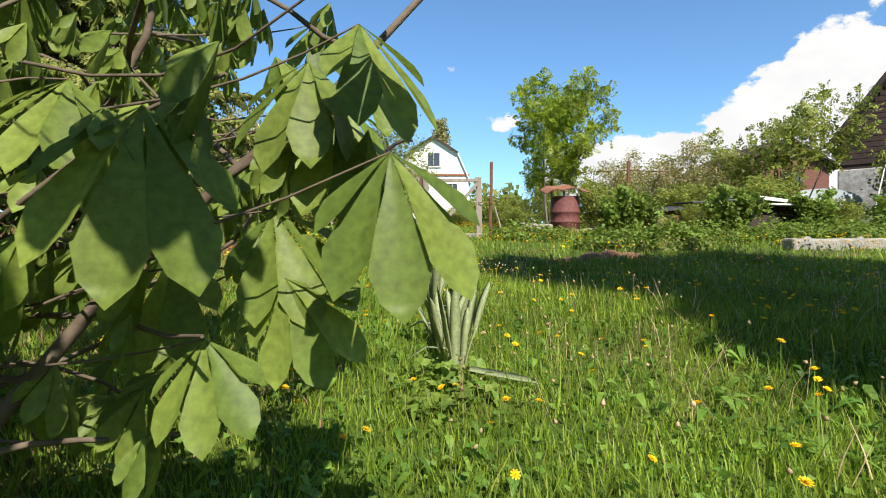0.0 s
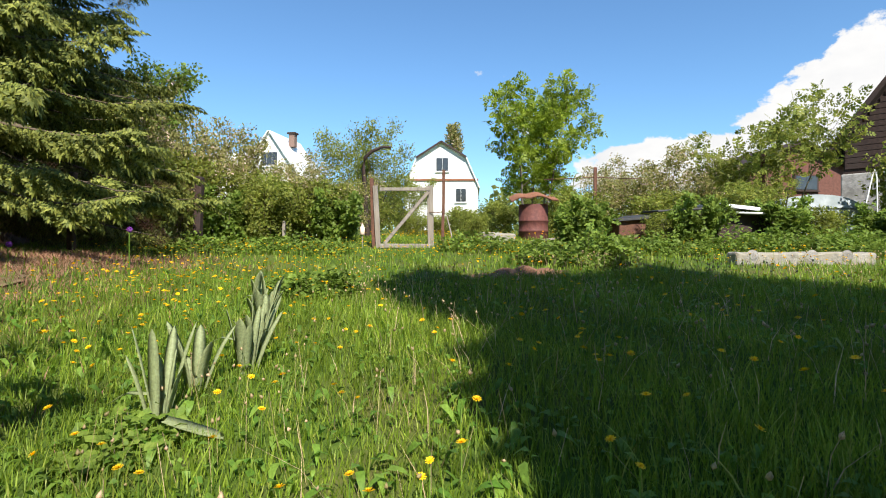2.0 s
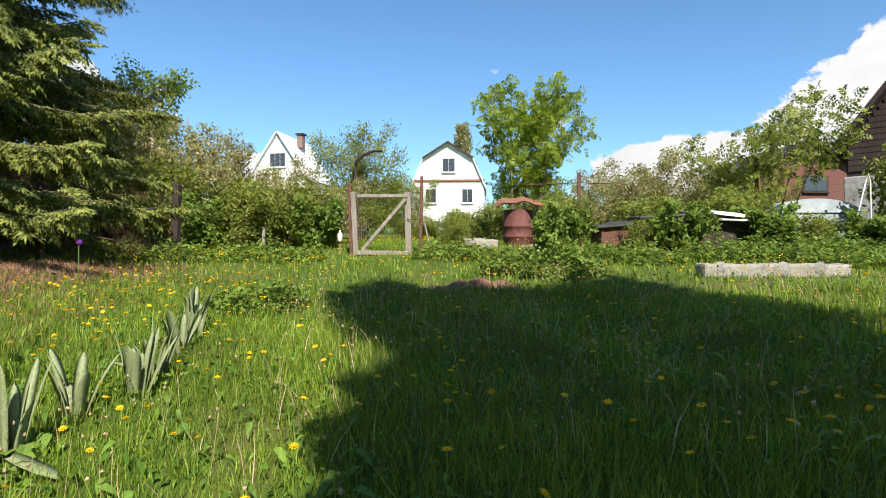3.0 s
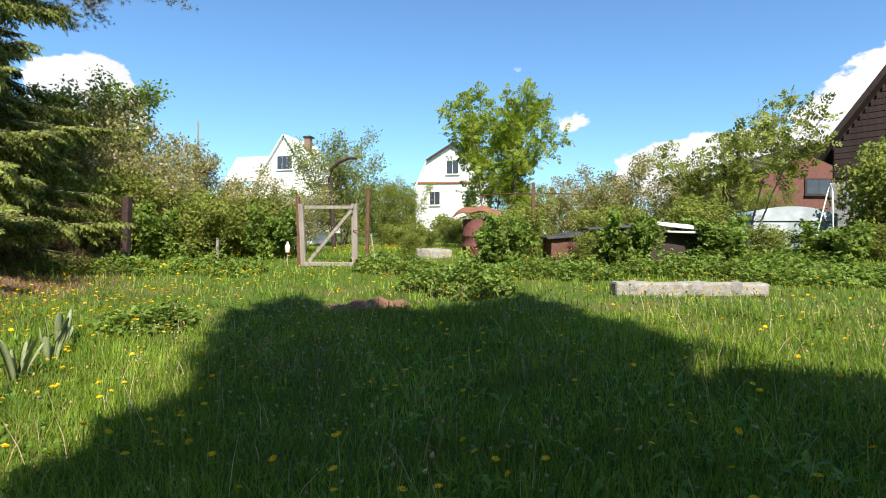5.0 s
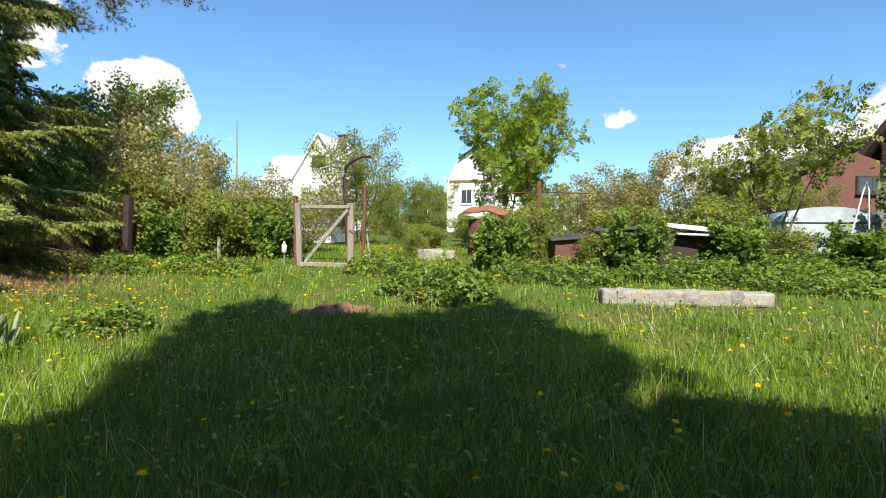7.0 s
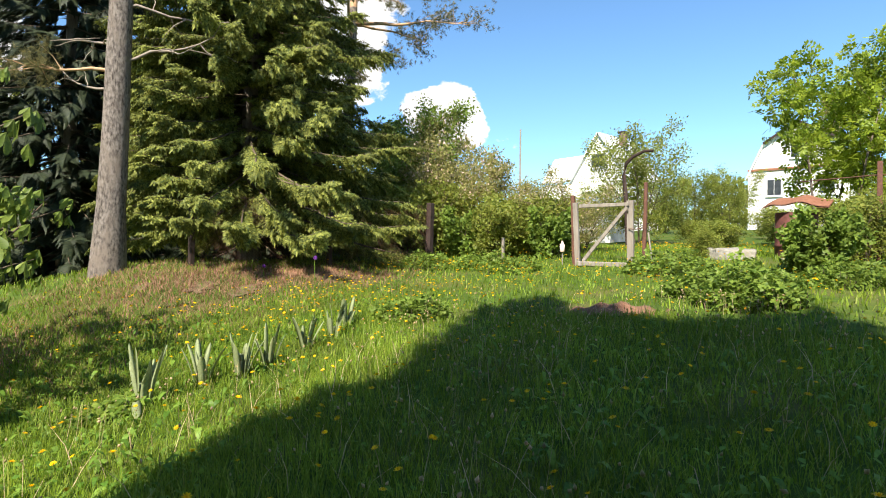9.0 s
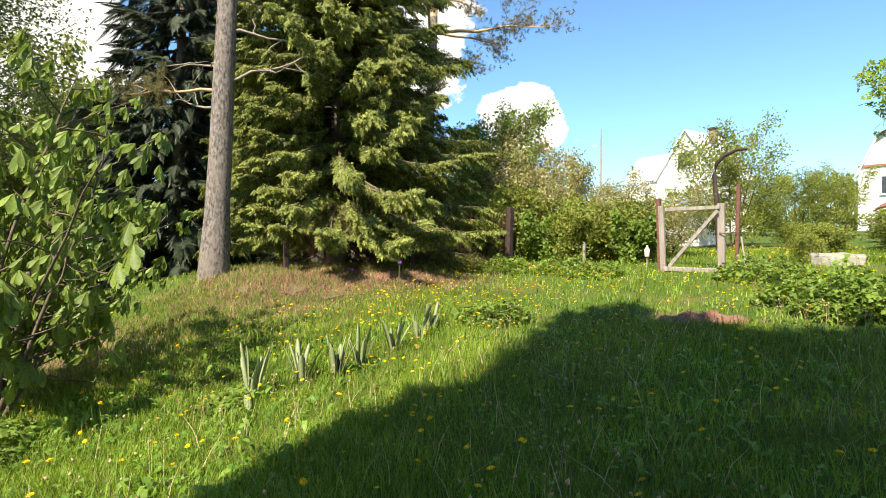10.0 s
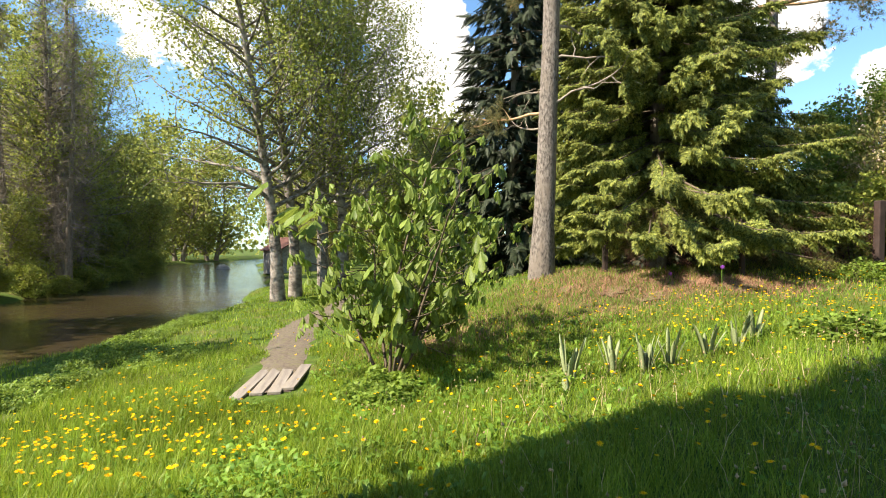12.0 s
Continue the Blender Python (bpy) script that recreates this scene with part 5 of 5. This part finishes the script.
def build_meadow():
    rng = np.random.default_rng(61)
    open_ground = lambda x, y: (path_distance(x, y) > 0.55 + 0.2 * np.sin(3 * x)) & ~soil_spot(x, y)
    x, y = sow(640000, rng, (-6, 12, -4, 9), lambda x, y, r: (r < np.clip(1.5 / (0.6 + walk_distance(x, y)) ** 0.9, 0.12, 1)) & open_ground(x, y) & (r > 0.75 * dryness(x, y) - 0.2))
    tall = (1 + 0.35 * patchy(x, y, 0.9, 1.0)) * (0.35 + 0.65 * smooth(0.2, 0.5, trodden(x, y))) * (1 + 0.9 * smooth(-0.4, -1.2, y) * smooth(-3.5, -1.5, x))
    blades("grass", "fresh green uneven garden grass", M_GRASS, x, y, (0.075 + 0.075 * rng.random(len(x)) ** 2) * np.clip(tall, 0.5, 1.6) + 0.03, 0.005 + 0.004 * rng.random(len(x)), rng)
    x, y = sow(120000, rng, (-26, 18, -9, 24), lambda x, y, r: (walk_distance(x, y) > 4.5) & open_ground(x, y) & (r > 0.72 * dryness(x, y) - 0.15))
    blades("grass", "longer grass beyond the lawn", M_GRASS, x, y, 0.07 + 0.1 * rng.random(len(x)), 0.014 + 0.012 * rng.random(len(x)), rng)
    x, y = sow(150000, rng, (-12, 0, 0, 13), lambda x, y, r: r < dryness(x, y) * 0.9)
    blades("dry_grass", "matted dry straw on the bank", M_DRY, x, y, 0.05 + 0.11 * rng.random(len(x)), 0.006 + 0.006 * rng.random(len(x)), rng, 3.0)
    xs, ys = np.linspace(-11, -0.5, 70), np.linspace(0.4, 13, 84)
    X, Y = np.meshgrid(xs, ys)
    D = dryness(X, Y) + 0.2 * patchy(X, Y, 2.1, 0.5)
    straw = Build()
    i, j = np.meshgrid(np.arange(len(ys) - 1), np.arange(len(xs) - 1), indexing="ij")
    k = (i * len(xs) + j)[D[:-1, :-1] > 0.95].ravel()
    straw.add(np.stack([X, Y, ground_z(X, Y) + np.clip(0.06 * (D - 0.4), -0.01, 0.03)], -1).reshape(-1, 3), np.stack([k, k + 1, k + 1 + len(xs), k + len(xs)], -1))
    thing("straw_bank", "bare bank covered with old straw", "ground", kind="structure", mesh=straw.mesh("straw_bank", M_STRAW, True))
    x, y = sow(9000, rng, (-4, 12, -2, 9.5), lambda x, y, r: (r < np.clip(1.4 / (0.5 + walk_distance(x, y)), 0.12, 0.9)) & (patchy(x, y, 1.7, 2.5) > -0.2) & open_ground(x, y) & (trodden(x, y) > 0.3))
    blades("tall_grass", "scattered long bent grass blades above the turf", M_GRASS, x, y, 0.2 + 0.16 * rng.random(len(x)), 0.006 + 0.004 * rng.random(len(x)), rng, 1.6)
    x, y = sow(1600, rng, (1, 11, 1.5, 9.5), lambda x, y, r: r < 0.5)
    blades("dead_stalks", "few pale dry stalks among the green grass", M_STALK, x, y, 0.2 + 0.22 * rng.random(len(x)), 0.004 + 0.003 * rng.random(len(x)), rng, 2.2)
    # broad leaves in the turf
    x, y = sow(60000, rng, (-6, 12, -3, 10), lambda x, y, r: (r < np.clip(1.2 / (0.6 + walk_distance(x, y)), 0.1, 1) * (patchy(x, y, 1.3, 4.0) > -0.1)) & open_ground(x, y) & (dryness(x, y) < 0.5))
    b = Build()
    n = len(x)
    b.scatter(LEAF_V * np.array([1.5, 1, 1]), LEAF_F, np.c_[x, y, ground_z(x, y) + 0.02 + 0.08 * rng.random(n)], turns(n, rng, 1.3, 0.6), 0.025 + 0.035 * rng.random(n))
    thing("meadow_leaves", "low broad-leaved weeds among the grass", "weeds", kind="stuff", mesh=b.mesh("meadow_leaves", M_CLOVER))
    x, y = sow(26000, rng, (-3, 12, -3, 9), lambda x, y, r: (r < np.clip(1.6 / (0.5 + walk_distance(x, y)), 0.05, 1) * (patchy(x, y, 0.8, 2.0) > -0.3)) & open_ground(x, y))
    n = len(x)
    b = Build()
    b.scatter(np.array([(0, 0, 0), (0.16, 0.35, 0.5), (0.2, 0.75, 0.72), (0, 1.1, 0.6), (-0.2, 0.75, 0.72), (-0.16, 0.35, 0.5)]), np.array([(0, 1, 5), (1, 2, 4), (1, 4, 5), (2, 3, 4)]),
              np.c_[x, y, ground_z(x, y) + 0.035 * rng.random(n)], turns(n, rng, 2.2, 0.6), 0.05 + 0.075 * rng.random(n))
    thing("dandelion_leaves", "long dandelion and dock leaves in the turf", "weeds", kind="stuff", mesh=b.mesh("dandelion_leaves", M_CLOVER))
    # faded heads on long stalks
    x, y = sow(2600, rng, (0, 12, 1, 10), lambda x, y, r: r < 0.25 + 0.4 * (patchy(x, y, 0.7, 3.0) > 0))
    n = len(x)
    hz = 0.2 + 0.16 * rng.random(n)
    b = Build()
    z = ground_z(x, y)
    b.scatter(np.array([(-0.0012, 0, 0), (0.0012, 0, 0), (0.0012, 0.1, 1), (-0.0012, 0.1, 1)]), np.array([(0, 1, 2), (0, 2, 3)]), np.c_[x, y, z], turns(n, rng, 8.0, 0.3), np.c_[np.ones(n), np.ones(n), hz])
    b.scatter(np.array([(0.5, 0, 0), (-0.5, 0, 0), (0, 0.5, 0), (0, -0.5, 0), (0, 0, 0.9), (0, 0, -0.6)]), np.array([(0, 2, 4), (2, 1, 4), (1, 3, 4), (3, 0, 4), (2, 0, 5), (1, 2, 5), (3, 1, 5), (0, 3, 5)]),
              np.c_[x, y, z + hz * 0.98], turns(n, rng, 1.0, 0.5), 0.014 + 0.016 * rng.random(n))
    thing("seed_heads", "faded flower heads on thin stalks above the grass", "weeds", kind="stuff", mesh=b.mesh("seed_heads", M_SEED))
    # dandelions
    head = join_shape([(np.array([(-0.13, 0, 0), (0.13, 0, 0), (0.16, 1, 0.12), (-0.16, 1, 0.12)]) * s, np.array([(0, 1, 2), (0, 2, 3)]), pose(0, 0, hz, t, 0, a * 40 + hz * 900))
                       for s, hz, t in ((1.0, 0, 8), (0.75, 0.06, 30), (0.4, 0.1, 55)) for a in range(9)])
    def field(x, y, r):
        w = 0.05 + 0.05 * ((x > 2) & (y > 2)) + 0.55 * np.exp(-(((x + 1.8) / 2.2) ** 2 + ((y - 8.2) / 3.0) ** 2)) + 0.9 * np.exp(-(((x - 1.2) / 1.9) ** 2 + ((y + 1.6) / 1.6) ** 2)) + 0.3 * np.exp(-(((x + 1) / 4) ** 2 + ((y - 13) / 1.5) ** 2)) + 0.5 * np.exp(-(((x - 0.7) / 1.6) ** 2 + ((y - 19.5) / 2.2) ** 2))
        return (r < w) & (dryness(x, y) < 0.6)
    x, y = sow(21000, rng, (-6, 11, -4, 22), field)
    n = len(x)
    hz = (0.14 + 0.15 * rng.random(n)) * (1 + 0.5 * smooth(-0.4, -1.2, y))
    b, st = Build(), Build()
    b.scatter(head[0], head[1], np.c_[x, y, ground_z(x, y) + hz], turns(n, rng, 1.6, 0.4), 0.019 + 0.009 * rng.random(n))
    thing("dandelions", "many yellow dandelion flowers in the grass", "flowers", kind="stuff", mesh=b.mesh("dandelions", M_DAND))
    st.scatter(np.array([(-0.0025, 0, 0), (0.0025, 0, 0), (0.0025, 0, 1), (-0.0025, 0, 1)]), np.array([(0, 1, 2), (0, 2, 3)]), np.c_[x, y, ground_z(x, y)],
               np.repeat(np.eye(3)[None], n, 0), np.c_[np.ones(n), np.ones(n), hz])
    thing("dandelion_stalks", "thin pale green flower stalks", "flowers", kind="stuff", mesh=st.mesh("dandelion_stalks", M_CLOVER))


def iris_clump(x, y, count, height, seed, fallen=False, group="iris clumps"):
    """Sword leaves in a loose fan; some are bent over, and one may lie in the grass."""
    rng = np.random.default_rng(seed)
    c = thing("iris_clump", "clump of grey-green sword-shaped leaves" + (" with one fallen leaf" if fallen else ""), "plant", stand(x, y), group)
    for k in range(count):
        a, ln = k * 137.5 + rng.normal() * 20, height * rng.uniform(0.6, 1.1)
        w = 0.042 * rng.uniform(0.75, 1.2)
        bent = k % 6 == 3
        fall = rng.uniform(0.03, 0.22)
        v, f = [], []
        rows = ((0, 0.6), (0.2, 0.85), (0.45, 1.0), (0.7, 1.0), (0.86, 0.84), (0.95, 0.52), (1.0, 0.08))
        for i, (u, ww) in enumerate(rows):
            if bent and u > 0.5:
                o, z = ln * (0.1 + 0.8 * (u - 0.5)), ln * (0.5 + 0.06 - 0.35 * (u - 0.5))
            else:
                o, z = fall * ln * u ** 2.2, ln * u * (1 - 0.12 * fall * u)
            v += [(-w * ww, o, z), (0, o - 0.012 * ww, z), (w * ww, o, z), (0, o - 0.004 * ww, z)]
            if i:
                p, q = (i - 1) * 4, i * 4
                f += [(p + j, p + (j + 1) % 4, q + (j + 1) % 4, q + j) for j in range(4)]
        b = Build()
        b.add(v, f)
        lean = 2 + 11 * (k / count) + rng.normal() * 4
        part("leaf", b.mesh("leaf", M_IRIS, True), c, "", pose(0, 0, 0, 0, 0, a) @ pose(0, 0.02 + 0.05 * rng.random(), 0, -lean, 0, rng.normal() * 40))
    if fallen:
        b = Build()
        v, f = [], []
        for i, (u, ww) in enumerate(((0, 0.7), (0.3, 1.0), (0.7, 0.95), (0.9, 0.6), (1.0, 0.1))):
            v += [(0.45 * u, -0.042 * ww, 0.1 - 0.05 * u), (0.45 * u, 0, 0.088 - 0.05 * u), (0.45 * u, 0.042 * ww, 0.12 - 0.05 * u), (0.45 * u, 0, 0.1 - 0.05 * u)]
            if i:
                p, q = (i - 1) * 4, i * 4
                f += [(p + j, p + (j + 1) % 4, q + (j + 1) % 4, q + j) for j in range(4)]
        b.add(v, f)
        part("leaf", b.mesh("leaf", M_IRIS, True), c, "leaf lying flat in the grass", pose(0.08, -0.1, 0.03, 0, 0, -18))


def herb_patch(name, label, x, y, rx, ry, height, n, seed, mat, leaf=TRIPLE, size=0.13, group="raspberry patches"):
    """A low thicket of stems with three-part leaves."""
    rng = np.random.default_rng(seed)
    t = thing(name, label, "plant", group=group)
    r, a = np.sqrt(rng.random(n)), rng.uniform(0, 2 * np.pi, n)
    px, py = x + rx * r * np.cos(a), y + ry * r * np.sin(a)
    top = height * (1 - 0.6 * r ** 2) * rng.uniform(0.3, 1.1, n) * (0.8 + 0.35 * np.sin(px * 5.1 + seed) * np.sin(py * 6.3 + seed))
    b = Build()
    b.scatter(leaf[0], leaf[1], np.c_[px, py, ground_z(px, py) + top], turns(n, rng, 1.0, 0.55), size * rng.uniform(0.6, 1.2, n))
    part("leaves", b.mesh("leaves", mat), t)
    s = Build()
    for k in range(min(60, n // 12)):
        s.tube(bend((px[k], py[k], gz(px[k], py[k]) - 0.03), (0, 0, 1), top[k] + 0.03, 3, rng, 0, 0.12), [0.006, 0.005, 0.004, 0.003], 4)
    tagged(part("stemwork", s.mesh("stemwork", M_TWIG), t), kind="stuff")


def build_plants():
    for i, (x, y, c, h) in enumerate(((0.1, 3.75, 9, 0.72), (-0.02, 4.4, 7, 0.6), (0.2, 4.8, 9, 0.66), (0.1, 5.2, 8, 0.58), (-0.1, 5.9, 8, 0.5), (-0.3, 6.5, 8, 0.5), (-0.6, 7.0, 7, 0.45))):
        iris_clump(x, y, c, h, 70 + i, i == 0)
    lab = "low leafy raspberry thicket in the grass"
    for i, (x, y, rx, ry, h, n) in enumerate(((4.35, 10.4, 0.75, 0.6, 0.7, 1100), (3.5, 11.3, 0.7, 0.7, 0.5, 800), (-0.2, 8.0, 0.75, 0.55, 0.35, 700), (10.8, 12.6, 1.5, 0.9, 0.5, 1500),
                                               (13.2, 12.4, 1.6, 1.0, 0.55, 1700), (6.0, 13.2, 1.6, 0.9, 0.5, 1500), (2.2, 13.6, 1.0, 0.8, 0.5, 1000), (-2.2, 13.2, 1.4, 0.9, 0.45, 1200),
                                               (-0.7, 1.2, 0.8, 0.6, 0.35, 900), (15.4, 13.6, 1.6, 1.2, 0.7, 1700), (8.8, 13.6, 1.4, 0.8, 0.6, 1300), (11.6, 14.4, 1.6, 0.9, 0.6, 1200), (-4.4, 12.9, 1.0, 0.7, 0.5, 700), (0.0, 3.5, 0.35, 0.4, 0.22, 160))):
        herb_patch("raspberry_patch", lab, x, y, rx, ry, h, n, 90 + i, M_RASP)
    for i, (x, y, rx, ry, h, n) in enumerate(((-3.2, -4.7, 1.6, 0.9, 0.4, 1500), (-6.0, -5.0, 1.6, 0.9, 0.45, 1500), (-8.8, -5.2, 1.6, 0.8, 0.4, 1300), (-12, -5.0, 1.8, 0.7, 0.4, 1200), (-5.6, -3.4, 1.4, 0.7, 0.3, 1000), (-0.6, -5.2, 1.5, 0.9, 0.4, 1200))):
        herb_patch("nettle_patch", "dark green nettles and weeds along the bank", x, y, rx, ry, h * 0.55, n, 120 + i, M_RASP, LEAFY, 0.075, "bank weeds")
    rng = np.random.default_rng(99)
    for x, y, h in ((-2.95, 8.1, 0.75), (-4.7, 8.0, 0.3)):
        al = thing("allium", "single purple ball-headed allium on a tall stalk", "flower", stand(x, y), "alliums")
        s = Build()
        s.tube(bend((0, 0, -0.02), (0, 0, 1), h, 5, rng, 0, 0.02), 0.008, 6)
        part("stalk", s.mesh("stalk", M_CLOVER), al)
        b = Build()
        z = rng.normal(size=(90, 3))
        z /= np.linalg.norm(z, axis=1)[:, None]
        b.scatter(LEAF_V, LEAF_F, z * 0.035 + np.array([0, 0, h + 0.03]), frames_for(z, rng.normal(size=(90, 3))), np.full(90, 0.03))
        part("flower_head", b.mesh("flower_head", M_PURPLE), al)
    soil = grid_sheet(np.linspace(1.9, 3.6, 22), np.linspace(8.95, 9.7, 12), lambda X, Y: ground_z(X, Y) - 0.03 + 0.17 * np.exp(-(((X - 2.75) / 0.6) ** 2 + ((Y - 9.32) / 0.26) ** 2)) + 0.03 * np.sin(17 * X + 9 * Y))
    thing("soil_patch", "freshly dug strip of red-brown soil", "soil", kind="stuff", mesh=soil.mesh("soil_patch", M_BED, True))


def build_shade_trees():
    """The trees behind the walk, which throw the large shade on the lawn."""
    a = broad_plant("garden_tree", "large leafy garden tree shading the lawn", "tree", 81, 10.8, 0.2, 2, 80, 2.1, 0.3, SIMPLE, 0.55, 12, M_FAR, M_BARK, stand(7.0, -3.0, 1.2, 0, 0.03, 0.68), "column", 6, 0.4, 0.1, "shade trees", 0.45)
    copy_thing(a, stand(6.9, -4.4, 1.1, 120, 0.03, 0.66))
    broad_plant("garden_tree", "slender garden tree with a high leafy crown", "tree", 82, 8.7, 0.14, 1, 46, 1.35, 0.62, SIMPLE, 0.5, 11, M_FAR, M_BARK, stand(6.3, -3.6), "round", 6, 0.35, 0.1, "shade trees", 0.45)
    house_shell("garden_house", "plain dark boarded two-storey house beside the lawn", pose(17.9, -3.5, 0.4, 0, 0, 90),
                [(-3.6, -1), (-3.6, 6.7), (0, 8.8), (3.6, 6.7), (3.6, -1)], 8.7, M_BROWN, M_TIN, 0.35, 0.12)


build_gate()
build_fence()
build_well()
build_beam()
build_houses()
build_clutter()
build_rock()
build_boards()
build_spruces()
build_pines()
chestnut_bush()
build_broadleaf()
build_birches()
far_woods()
build_shade_trees()
build_plants()
build_meadow()
